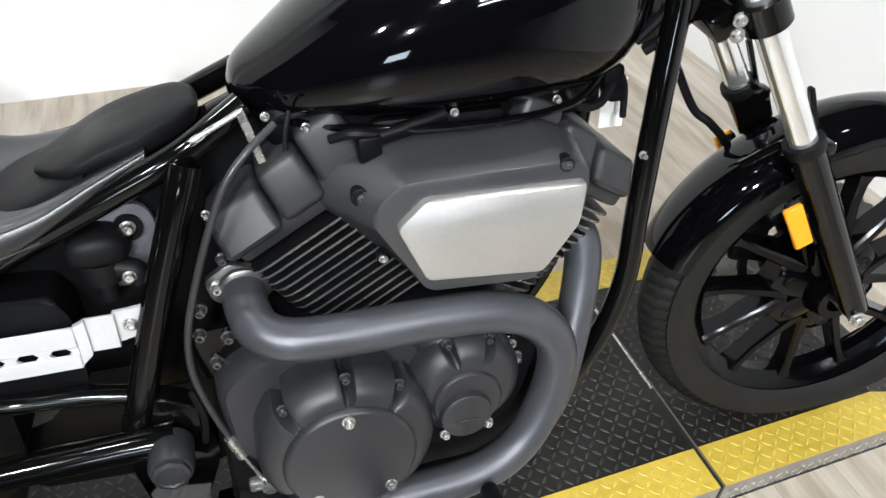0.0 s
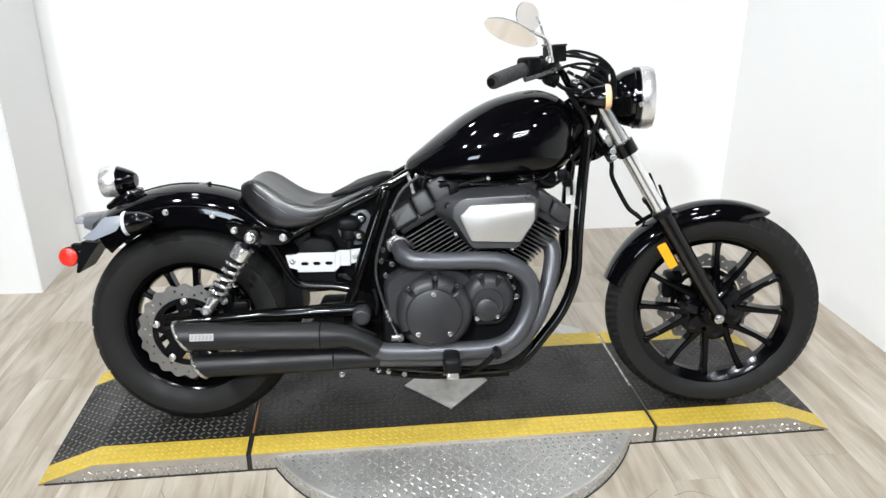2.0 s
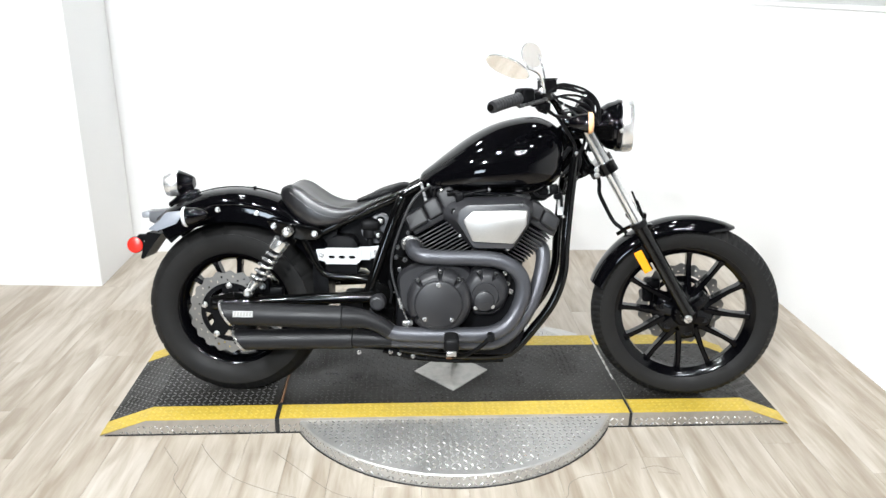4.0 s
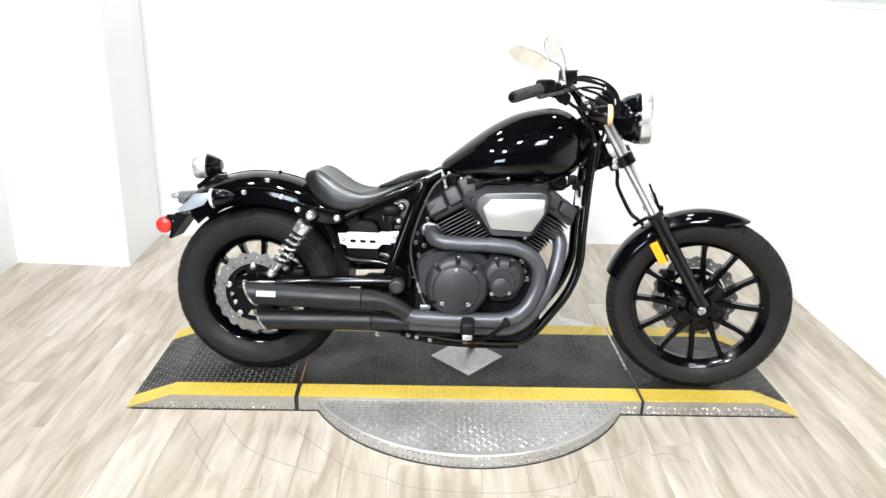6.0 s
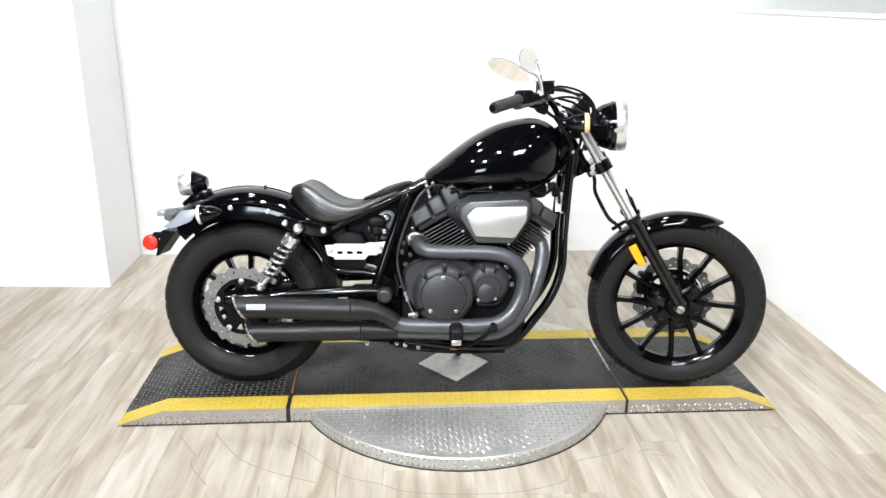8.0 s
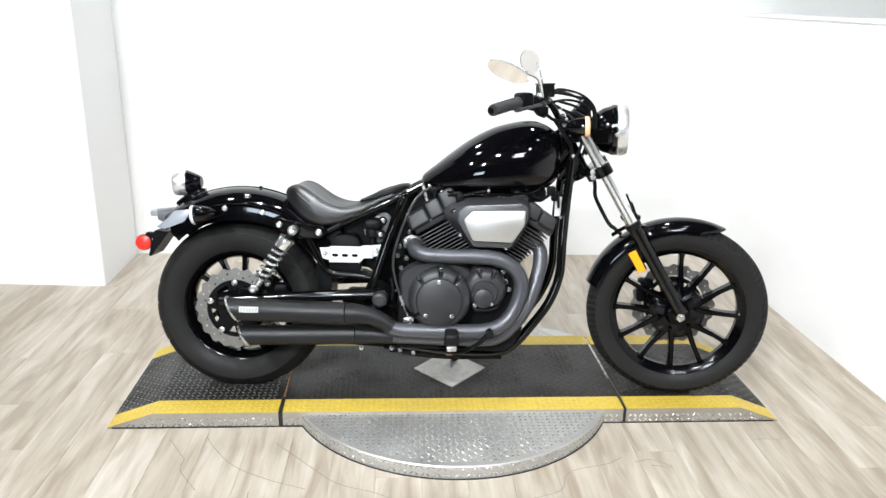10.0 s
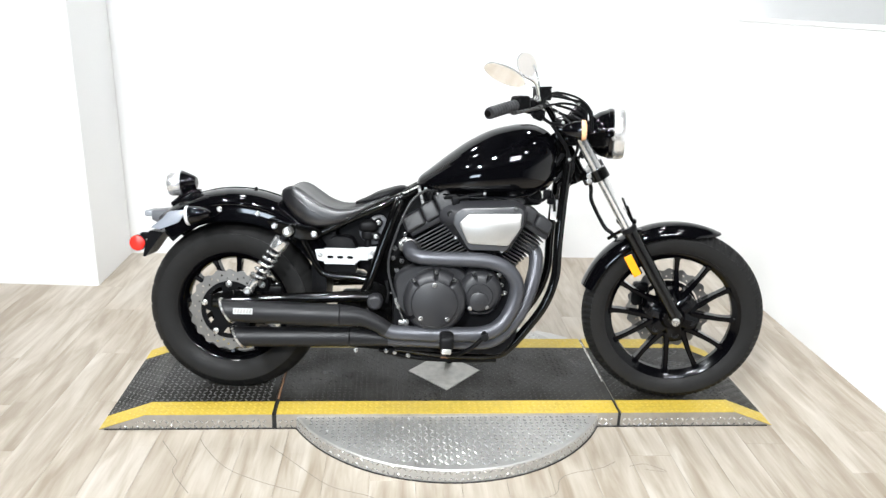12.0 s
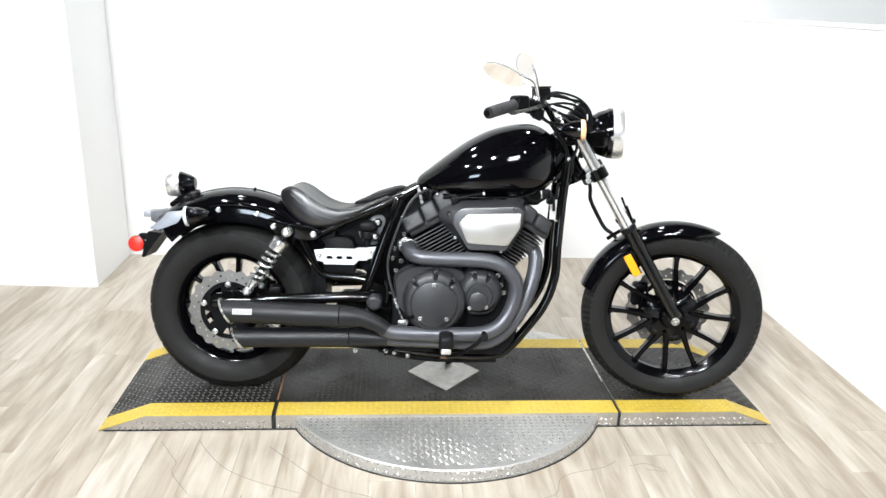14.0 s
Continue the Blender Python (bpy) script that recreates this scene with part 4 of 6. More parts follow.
# frame
for s in (-1, 1):
    up = bp("seat_rail", tube_bm([(-0.50, 0.1 * s, 0.612), (-0.44, 0.1 * s, 0.645), (-0.356, 0.1 * s, 0.686), (-0.254, 0.1 * s, 0.733), (-0.19, 0.095 * s, 0.762), (-0.12, 0.07 * s, 0.80)], 0.0165, 14), FRAME_BLACK, label="glossy black upper frame tube")
    bp("seat_post_tube", tube_bm([(-0.19, 0.112 * s, 0.755), (-0.205, 0.12 * s, 0.715), (-0.25, 0.125 * s, 0.59), (-0.29, 0.13 * s, 0.47), (-0.31, 0.13 * s, 0.41)], 0.0185, 14), FRAME_BLACK, label="glossy black slanting frame tube")
    bp("lower_rail", tube_bm([(-0.545, 0.115 * s, 0.615), (-0.515, 0.115 * s, 0.555), (-0.482, 0.115 * s, 0.495), (-0.45, 0.115 * s, 0.472), (-0.36, 0.118 * s, 0.466), (-0.295, 0.125 * s, 0.456)], 0.0135, 12), FRAME_BLACK, label="glossy black lower frame tube")
    arm = bp("swingarm", tube_bm([(-0.265, 0.155 * s, 0.400), (-0.32, 0.155 * s, 0.402), (-0.55, 0.15 * s, 0.390), (-0.70, 0.145 * s, 0.378), (-0.86, 0.14 * s, 0.368)], [0.024, 0.021, 0.02, 0.02, 0.024], 14), FRAME_BLACK, label="glossy black swingarm tube")
    bp("axle_plate", prism_bm(rounded([(-0.875, 0.345), (-0.72, 0.350), (-0.70, 0.40), (-0.78, 0.415), (-0.87, 0.395)], 0.015), 0.15 * s, 0.125 * s, 0.003), FRAME_BLACK, arm, "black axle plate")
    bp("axle_nut", join_bm(lathe_bm([(0.019, 0), (0.019, 0.004), (0.015, 0.005), (0.014, 0.014), (0.009, 0.017), (0.009, 0.022), (0, 0.023)], 12, (-0.812, 0.152 * s, 0.364), (0, s, 0))), STEEL, arm, "bright axle nut")
    bp("adjuster", tube_bm([(-0.722, 0.156 * s, 0.378), (-0.698, 0.16 * s, 0.368)], 0.007, 10, 1), STEEL, arm, "bright chain adjuster")
    # fender strut with its bolts
    strut = bp("fender_strut", prism_bm(rounded([(-0.668, 0.672), (-0.65, 0.680), (-0.60, 0.664), (-0.54, 0.655), (-0.484, 0.648), (-0.468, 0.622), (-0.49, 0.602), (-0.57, 0.603), (-0.64, 0.628)], 0.012, 3), 0.118 * s, 0.14 * s, 0.003),
               FRAME_BLACK, label="glossy black fender strut")
    for x, z, r in ((-0.640, 0.650, 0.010), (-0.497, 0.624, 0.011)):
        bp("bolt", bolt_bm((x, 0.14 * s, z), r * 0.8, 0.010, (0, s, 0)), STEEL, strut, "bright hex bolt")
    for x, z in ((-0.846, 0.702), (-0.708, 0.690)):
        bp("fender_bolt", bolt_bm((x, 0.1045 * s, z), 0.007, 0.009, (0, s, 0)), STEEL, rear_fender, "bright hex bolt")
    # shock absorber
    top, bot = Vector((-0.582, 0.185 * s, 0.637)), Vector((-0.724, 0.185 * s, 0.421))
    d = (bot - top).normalized()
    L = (bot - top).length
    shock = bp("shock_absorber", lathe_bm([(0, 0), (0.011, 0), (0.011, 0.03), (0.0125, L * 0.3), (0.0125, L * 0.84), (0, L * 0.84)], 20, top, d), DEEP_BLACK, label="rear shock absorber with a chrome spring")
    bp("lower_fork", lathe_bm([(0, L * 0.80), (0.017, L * 0.80), (0.018, L * 0.86), (0.013, L * 0.94), (0.014, L), (0, L)], 20, top, d), CHROME, shock, "bright lower shock fork")
    bp("upper_shroud", lathe_bm([(0.018, L * 0.13), (0.0285, L * 0.135), (0.029, L * 0.15), (0.029, L * 0.27), (0.0275, L * 0.29), (0.015, L * 0.29)], 14, top, d), CHROME, shock, "chrome upper spring shroud")
    side = d.orthogonal().normalized()
    upv = d.cross(side)
    coil = [top + d * (L * (0.28 + 0.52 * k / 120)) + 0.0225 * (math.cos(k / 120 * 11 * math.pi) * side + math.sin(k / 120 * 11 * math.pi) * upv) for k in range(121)]
    bp("spring", tube_bm(coil, 0.0058, 8, 1), CHROME, shock, "bright chrome coil spring")
    bp("spring_seat", lathe_bm([(0.014, L * 0.79), (0.0255, L * 0.795), (0.0255, L * 0.815), (0.016, L * 0.825)], 24, top, d), STEEL, shock)
    for q, r in ((top, 0.0165), (bot, 0.0155)):
        bp("eye", lathe_bm([(0, -0.028), (r, -0.028), (r, 0.014), (r * 0.8, 0.016), (r * 0.75, 0.02), (r * 0.5, 0.024), (0, 0.024)], 18, q, (0, s, 0)), STEEL, shock, "bright mounting bolt")
bp("pivot_cap", join_bm(lathe_bm([(0.028, -0.05), (0.028, -0.006), (0.025, 0.0), (0, 0.0)], 28, (-0.270, -0.205, 0.392), (0, -1, 0)),
                                lathe_bm([(0.0235, 0), (0.0235, 0.006), (0.018, 0.008), (0.016, 0.006), (0, 0.006)], 8, (-0.270, -0.205, 0.392), (0, -1, 0))), MATTE, label="dark grey swingarm pivot cap")
bp("pivot_plate", prism_bm(rounded([(-0.325, 0.44), (-0.28, 0.46), (-0.225, 0.43), (-0.215, 0.34), (-0.25, 0.25), (-0.31, 0.25), (-0.33, 0.36)], 0.02), -0.11, -0.14, 0.004), FRAME_BLACK, label="black pivot bracket")
bp("rear_wheel_shield", prism_bm(rounded([(-0.50, 0.60), (-0.46, 0.52), (-0.46, 0.36), (-0.49, 0.30), (-0.515, 0.36), (-0.515, 0.55)], 0.01), 0.08, -0.08, 0.002), PLASTIC, label="black plastic splash guard")
bp("belt_guard", prism_bm(rounded([(-0.44, 0.40), (-0.30, 0.41), (-0.30, 0.425), (-0.36, 0.45), (-0.42, 0.435)], 0.01), 0.12, 0.06), PLASTIC, label="black belt guard")

# side box, strap and gusset
box = bp("side_box", prism_bm(rounded([(-0.462, 0.492), (-0.360, 0.478), (-0.347, 0.50), (-0.345, 0.60), (-0.362, 0.633), (-0.432, 0.636), (-0.455, 0.61)], 0.012), 0.0, -0.108, 0.008, 3, 0.02), PLASTIC, label="matte black side box", m=BOX_M)
bp("strap", join_bm(prism_bm([(-0.494, 0.586), (-0.458, 0.588), (-0.458, 0.540), (-0.484, 0.548)], -0.112, -0.116),
                            box_bm((-0.459, -0.1215, 0.5645), (-0.345, -0.1165, 0.593), 0.0015, 1), box_bm((-0.459, -0.1215, 0.533), (-0.345, -0.1165, 0.554), 0.0015, 1),
                            *[box_bm((a, -0.1215, 0.5535), (b, -0.1165, 0.565)) for a, b in ((-0.459, -0.449), (-0.425, -0.413), (-0.389, -0.377), (-0.353, -0.345))],
                            *[prism_bm([(x, z), (x + 0.0045 * sx, z), (x, z + 0.0045 * sz)], -0.1168, -0.1212) for x, sx in ((-0.449, 1), (-0.425, -1), (-0.413, 1), (-0.389, -1), (-0.377, 1), (-0.353, -1)) for z, sz in ((0.5538, 1), (0.5647, -1))],
                            prism_bm([(-0.346, 0.592), (-0.332, 0.598), (-0.332, 0.549), (-0.346, 0.535)], -0.112, -0.119),
                            box_bm((-0.334, -0.114, 0.549), (-0.300, -0.109, 0.597), 0.001, 1), prism_bm([(-0.302, 0.597), (-0.268, 0.600), (-0.272, 0.560), (-0.302, 0.553)], -0.103, -0.108)), ALU, box, "pale silver metal strap with slots", m=BOX_M)
for x, z, y in ((-0.474, 0.566, -0.116), (-0.285, 0.577, -0.108)):
    bp("strap_bolt", bolt_bm((x, y, z), 0.007, 0.008), STEEL, box, m=BOX_M)
gus = bp("gusset", prism_bm(rounded([(-0.345, 0.640), (-0.285, 0.692), (-0.252, 0.692), (-0.238, 0.665), (-0.262, 0.585), (-0.30, 0.578), (-0.335, 0.60)], 0.018), -0.055, -0.063, 0.002), GREY_PLASTIC, label="grey steel frame gusset")
bp("gusset_bolt", join_bm(lathe_bm([(0.017, 0), (0.017, 0.006), (0.012, 0.006), (0.012, 0.003), (0, 0.003)], 20, (-0.271, -0.064, 0.663), (0, -1, 0))), PLASTIC, gus, "black rubber bush")
bp("gusset_bolt", bolt_bm((-0.271, -0.067, 0.663), 0.007, 0.01), STEEL, gus)
boot = bp("rubber_boot", rings_bm(station_loft(spline_stations([(-0.340, 0.005, 0.640, 0.652, 0.5), (-0.336, 0.026, 0.632, 0.668, 0.5), (-0.315, 0.032, 0.628, 0.676, 0.5), (-0.292, 0.030, 0.630, 0.674, 0.5), (-0.276, 0.022, 0.635, 0.664, 0.5), (-0.270, 0.005, 0.642, 0.652, 0.5)]), 2.6, 20)), RUBBER_PART, label="black rubber cap on the gusset")
boot.matrix_basis = Matrix.Translation((0, -0.075, 0))
bp("boot_neck", lathe_bm([(0.024, 0.632), (0.026, 0.620), (0.024, 0.605), (0.012, 0.600), (0.012, 0.575), (0, 0.575)], 20, (-0.308, -0.075, 0), (0, 0, 1)), RUBBER_PART, label="black rubber neck below the cap")
bp("boot_arm", tube_bm([(-0.30, -0.08, 0.622), (-0.272, -0.085, 0.615), (-0.268, -0.085, 0.60)], 0.014, 10), RUBBER_PART, label="black rubber arm")
bp("arm_bolt", bolt_bm((-0.277, -0.098, 0.615), 0.006, 0.008), STEEL)

# black parts inside the frame
# Black body added so the openings of the frame read dark.
bp("frame_filler", prism_bm(rounded([(-0.475, 0.50), (-0.47, 0.60), (-0.36, 0.665), (-0.20, 0.742), (-0.09, 0.79), (-0.08, 0.62), (-0.18, 0.40), (-0.29, 0.40), (-0.31, 0.485)], 0.015), 0.05, -0.050, 0.006), PLASTIC, label="black filler body inside the frame")
bp("backbone", tube_bm([(-0.36, 0, 0.67), (-0.24, 0, 0.715), (-0.16, 0, 0.752), (-0.08, 0, 0.785)], 0.026, 16), FRAME_BLACK, label="glossy black backbone tube")
bp("inner_guard", prism_bm(rounded([(-0.56, 0.65), (-0.42, 0.66), (-0.44, 0.50), (-0.50, 0.50), (-0.52, 0.58)], 0.01), 0.09, -0.09, 0.004), PLASTIC, label="black inner mudguard")

# Panel added to hide the deck in steep views past the swingarm.
bp("gap_panel", prism_bm(rounded([(-0.52, 0.16), (-0.22, 0.14), (-0.21, 0.37), (-0.425, 0.37), (-0.445, 0.30), (-0.51, 0.28)], 0.02), 0.13, 0.05, 0.004), PLASTIC, label="black panel added to fill the dark gap below the swingarm")

# cables down the frame
bp("cable", tube_bm([(-0.09, -0.13, 0.797), (-0.125, -0.15, 0.775), (-0.155, -0.16, 0.74), (-0.190, -0.165, 0.661), (-0.218, -0.165, 0.575), (-0.225, -0.165, 0.52), (-0.220, -0.17, 0.48), (-0.205, -0.175, 0.425), (-0.185, -0.18, 0.37)], 0.0045, 10), mat("grey_cable", (0.025, 0.025, 0.026), 0.35, wear=0.3), label="dark grey control cable")
bp("cable_end", join_bm(tube_bm([(-0.198, -0.178, 0.405), (-0.186, -0.18, 0.37)], 0.0075, 10, 1), tube_bm([(-0.186, -0.18, 0.37), (-0.165, -0.185, 0.322)], 0.0025, 8, 1)), STEEL, label="bright cable adjuster")
bp("clutch_lever", join_bm(box_bm((-0.185, -0.19, 0.308), (-0.15, -0.175, 0.326), 0.004), lathe_bm([(0.011, 0), (0.011, 0.014), (0, 0.016)], 14, (-0.158, -0.185, 0.320), (0, -1, 0))), STEEL, label="bright release lever")
bp("cable", tube_bm([(-0.235, -0.14, 0.46), (-0.225, -0.15, 0.42), (-0.23, -0.15, 0.38)], 0.005, 8), RUBBER_PART, label="short black cable")
bp("engine_bracket", prism_bm(rounded([(-0.225, 0.545), (-0.15, 0.55), (-0.14, 0.50), (-0.215, 0.47)], 0.01), -0.13, -0.14), FRAME_BLACK, label="black engine mounting bracket")
for x, z in ((-0.210, 0.545), (-0.178, 0.535), (-0.204, 0.580), (-0.197, 0.50)):
    bp("bracket_bolt", bolt_bm((x, -0.14, z), 0.0065, 0.012), DARK_STEEL)
bp("tank_bracket", tube_bm([(-0.185, -0.100, 0.772), (-0.168, -0.102, 0.782), (-0.122, -0.105, 0.806)], [0.006, 0.0035, 0.0035], 12, 1), STEEL, label="bright bracket below the tank tip")
bp("bracket_strip", moved(box_bm((-0.005, -0.002, -0.034), (0.005, 0.002, 0.034), 0.001, 1), pose(-0.116, -0.105, 0.775, 0, -15, 0)), STEEL, label="thin bright metal strip")
bp("frame_bolt", bolt_bm((-0.098, -0.105, 0.797), 0.004, 0.008), STEEL)

# ---- engine: cylinders ----
CRANK = Vector((0.10, 0, 0.40))


def cylinder(lean, near):
    """A finned cylinder with its head; lean: degrees from upright, forward positive."""
    m = Matrix.Translation(CRANK) @ Matrix.Rotation(radians(lean), 4, "Y")
    flip = 1 if lean > 0 else -1
    # Barrel in the deepest black, which holds the shade between the fins.
    barrel = bp("cylinder", moved(lathe_bm([(0.078, 0.06), (0.078, 0.33), (0, 0.33)], 32, (0, 0, 0), (0, 0, 1)), m), DEEP_BLACK, label="matte black finned cylinder")
    for k in range(12):
        z = 0.158 + 0.0128 * k
        w = (0.106 - 0.018 * (11 - k) / 11) if flip < 0 else (0.098 - 0.040 * (11 - k) / 11)
        fin = bmesh.new()
        out = rounded([(-w, -0.135), (w, -0.135), (w, 0.12), (-w, 0.12)], 0.03)
        a = [fin.verts.new((x, y, z)) for x, y in out]
        b = [fin.verts.new((x, y, z + 0.0032)) for x, y in out]
        fin.faces.new(a[::-1])
        top = fin.faces.new(b)
        for i in range(len(out)):
            fin.faces.new((a[i], a[(i + 1) % len(out)], b[(i + 1) % len(out)], b[i]))
        blade = bp("fin", moved(fin, m), DEEP_BLACK, barrel, smooth=30)
        blade.data.materials.append(FIN)
        for poly in blade.data.polygons[2:]:
            poly.material_index = 1
    head = bp("cylinder_head", moved(box_bm((-0.10, -0.125, 0.312), (0.10, 0.12, 0.345), 0.008), m), MATTE, label="dark grey cylinder head")
    for u0, u1, h, y in ((0.030, 0.108, 0.388, -0.145), (-0.030, 0.028, 0.396, -0.138), (-0.095, -0.032, 0.405, -0.125)):
        if flip > 0:
            u1, h = min(u1, 0.094), h - 0.008
        lo, hi = (u0, u1) if flip > 0 else (-u1, -u0)
        blk = box_bm((lo, y, 0.332), (hi, 0.12, h), 0.011, 3)
        for v in blk.verts:
            if v.co.z > 0.36:
                v.co.y *= 0.86
                v.co.x = lo + (v.co.x - lo) * 0.96 if flip > 0 else hi + (v.co.x - hi) * 0.96
        bp("rocker_cover", moved(blk, m), HEAD_GREY, head, "dark grey ribbed head cover")
    for u, z, y in ((0.095 * flip, 0.392, -0.115), (-0.055 * flip, 0.404, -0.10)):
        bp("head_bolt", moved(bolt_bm((u, y, z), 0.004, 0.010), m), STEEL, head)
    bp("spark_lead", moved(tube_bm([(-0.02 * flip, -0.05, 0.39), (-0.03 * flip, -0.08, 0.42), (-0.06 * flip, -0.09, 0.415), (-0.08 * flip, -0.06, 0.39)], 0.004, 8), m), RUBBER_PART, head, "black spark plug lead")
    return barrel


FIN = mat("machined_fin_edge", (0.17, 0.17, 0.17), 0.26, metal=0.7, grain=0.3, wear=0.4)
cylinder(-30, True)
cylinder(30, True)
for c, d, r in (((-0.151, -0.116, 0.585), (0.05, -0.98, -0.15), 0.032), ((0.270, -0.065, 0.600), (0.8, -0.5, -0.4), 0.033)):
    bp("exhaust_flange", lathe_bm([(0.024, 0), (r, 0), (r, 0.005), (r - 0.003, 0.008), (0.024, 0.009)], 24, c, d), FLANGE, label="dull steel exhaust flange")
bp("flange_plate", prism_bm(rounded([(-0.196, 0.600), (-0.166, 0.620), (-0.120, 0.606), (-0.106, 0.582), (-0.135, 0.556), (-0.188, 0.568)], 0.008), -0.104, -0.114, 0.002), FLANGE, label="grey two-bolt flange plate")
bp("flange_nut", bolt_bm((-0.182, -0.114, 0.592), 0.006, 0.014), STEEL)
bp("flange_stud", bolt_bm((-0.170, -0.110, 0.628), 0.006, 0.012), DARK_STEEL)

# engine side details
cov = Vector((-0.056, -0.252, 0.404))
bp("clutch_housing", pillow_bm(rounded([(-0.205, 0.485), (-0.165, 0.515), (-0.12, 0.530), (-0.04, 0.534), (0.035, 0.522), (0.060, 0.50), (0.060, 0.36), (0.015, 0.325), (-0.14, 0.325), (-0.195, 0.37)], 0.03, 5), [(-0.13, 1.02), (-0.165, 1.0), (-0.178, 0.97), (-0.185, 0.92)]), MATTE, crank, "matte black clutch housing")
bp("cover_disc", lathe_bm([(0, 0.012), (0.076, 0.012), (0.080, 0.010), (0.083, 0.004), (0.083, 0.0)], 64, (cov.x, cov.y, cov.z), (0, -1, 0)), MATTE, crank, "matte black round outer cover")
for a in (90, 228, 312):
    p = cov + Vector((0.069 * math.cos(radians(a)), -0.011, 0.069 * math.sin(radians(a))))
    bp("cover_bolt", bolt_bm(p, 0.006, 0.009), STEEL, crank)
for a in (49, 88, 135):
    p = Vector((-0.055 + 0.103 * math.cos(radians(a)), -0.228, 0.408 + 0.103 * math.sin(radians(a))))
    bp("case_bolt", bolt_bm(p, 0.0055, 0.01), DARK_STEEL, crank)
c2 = Vector((0.100, -0.228, 0.412))
bp("cover_disc", lathe_bm([(0, 0.010), (0.031, 0.010), (0.034, 0.008), (0.036, 0)], 48, c2, (0, -1, 0)), MATTE, crank, "matte black small inner cover")
bp("cover_emblem", box_bm((0.084, -0.2395, 0.404), (0.116, -0.2378, 0.409), 0.0005, 1), HEAD_GREY, crank)
for dx, dz in ((-0.029, -0.024), (0.029, -0.019)):
    bp("cover_bolt", bolt_bm(c2 + Vector((dx, -0.006, dz)), 0.0055, 0.008), STEEL, crank)
for a in (62, 109):
    p = Vector((0.107 + 0.070 * math.cos(radians(a)), -0.196, 0.440 + 0.070 * math.sin(radians(a))))
    bp("case_bolt", bolt_bm(p, 0.005, 0.01), DARK_STEEL, crank)
bp("side_housing", pillow_bm(rounded([(0.048, 0.50), (0.075, 0.525), (0.145, 0.520), (0.178, 0.48), (0.182, 0.40), (0.15, 0.35), (0.06, 0.345)], 0.03, 5), [(-0.13, 1.02), (-0.175, 1.0), (-0.19, 0.95), (-0.196, 0.88)]), MATTE, crank, "matte black gear housing")
bp("sump", prism_bm(rounded([(-0.20, 0.155), (0.12, 0.150), (0.17, 0.22), (-0.22, 0.23)], 0.015), 0.08, -0.10, 0.008), MATTE, crank, "matte black sump")
for x, z in ((0.185, 0.46), (0.175, 0.495), (0.195, 0.43)):
    bp("case_bolt", bolt_bm((x, -0.16, z), 0.007, 0.012), STEEL, crank)
bp("hose", tube_bm([(0.17, -0.15, 0.52), (0.19, -0.16, 0.49), (0.185, -0.165, 0.44), (0.17, -0.16, 0.40)], 0.006, 8), RUBBER_PART, label="black rubber hose")

# air cleaner details
for x, z, y, r in ((-0.014, 0.726, -0.224, 0.0105), (0.211, 0.746, -0.2460, 0.0085), (0.002, 0.645, -0.224, 0.006), (0.160, 0.598, -0.232, 0.006)):
    # Dark cups and upper heads imitate the shade of recessed screw holes.
    bp("screw", join_bm(lathe_bm([(r, -0.012), (r, 0.0025), (r * 0.85, 0.003), (r * 0.8, 0.001), (0, 0.001)], 18, (x, y, z), (0, -1, 0))), RUBBER_PART, air, "dark screw seat with the hole's shade in its colour", m=AIR_M)
    bp("screw_head", bolt_bm((x + 0.002, y - 0.0005, z - 0.002), 0.004, 0.004), STEEL if r < 0.008 else DARK_STEEL, air, m=AIR_M)

# exhaust details
for ob, c, z, r in ((mu, -0.235, 0.358, 0.040), (ml, -0.195, 0.252, 0.036)):
    tip = [Vector((-0.788 + (0.03 if ob is ml else 0) - 0.022 * math.sin(a), c + (r + 0.001) * math.cos(a), z + (r + 0.001) * math.sin(a))) for a in (2 * math.pi * k / 32 for k in range(33))]
    bp("tip_ring", tube_bm(tip, 0.0042, 8, 1), STEEL, ob, "bright metal end ring")
BADGE_GREY = mat("badge_grey", (0.30, 0.30, 0.30), 0.4, metal=0.4)
badge = bp("badge", moved(box_bm((-0.034, -0.0012, -0.0105), (0.034, 0.0012, 0.0105), 0.0008, 1), pose(-0.722, -0.2745, 0.366, -14, 0, 0)), BADGE_GREY, mu, "grey badge plate with pale unreadable lettering")
for k in range(6):
    bp("badge_bar", moved(box_bm((-0.0038, -0.0006, -0.0075), (0.0038, 0.0006, 0.0075)), pose(-0.748 + 0.0104 * k, -0.2762, 0.3665, -14, 14, 0)), DIM_STEEL, badge, smooth=0)
for x, z in ((-0.33, 0.312), (-0.335, 0.215)):
    bp("muffler_bolt", bolt_bm((x, -0.205, z), 0.006, 0.012), STEEL, label="bright muffler clamp bolt")

# foot peg, brake pedal and stand
peg = bp("foot_peg", join_bm(box_bm((-0.036, -0.392, 0.272), (0.014, -0.297, 0.322), 0.014, 4)), RUBBER_PART, label="black rubber foot peg")
bp("peg_end", box_bm((-0.028, -0.397, 0.264), (0.006, -0.382, 0.282), 0.004), STEEL, peg, "worn bright peg feeler")
bp("peg_bracket", join_bm(tube_bm([(-0.012, -0.30, 0.292), (-0.01, -0.14, 0.235)], 0.012, 10, 1), prism_bm(rounded([(-0.06, 0.20), (0.05, 0.205), (0.03, 0.25), (-0.05, 0.25)], 0.01), -0.13, -0.15)), PLASTIC, peg, "black peg bracket")
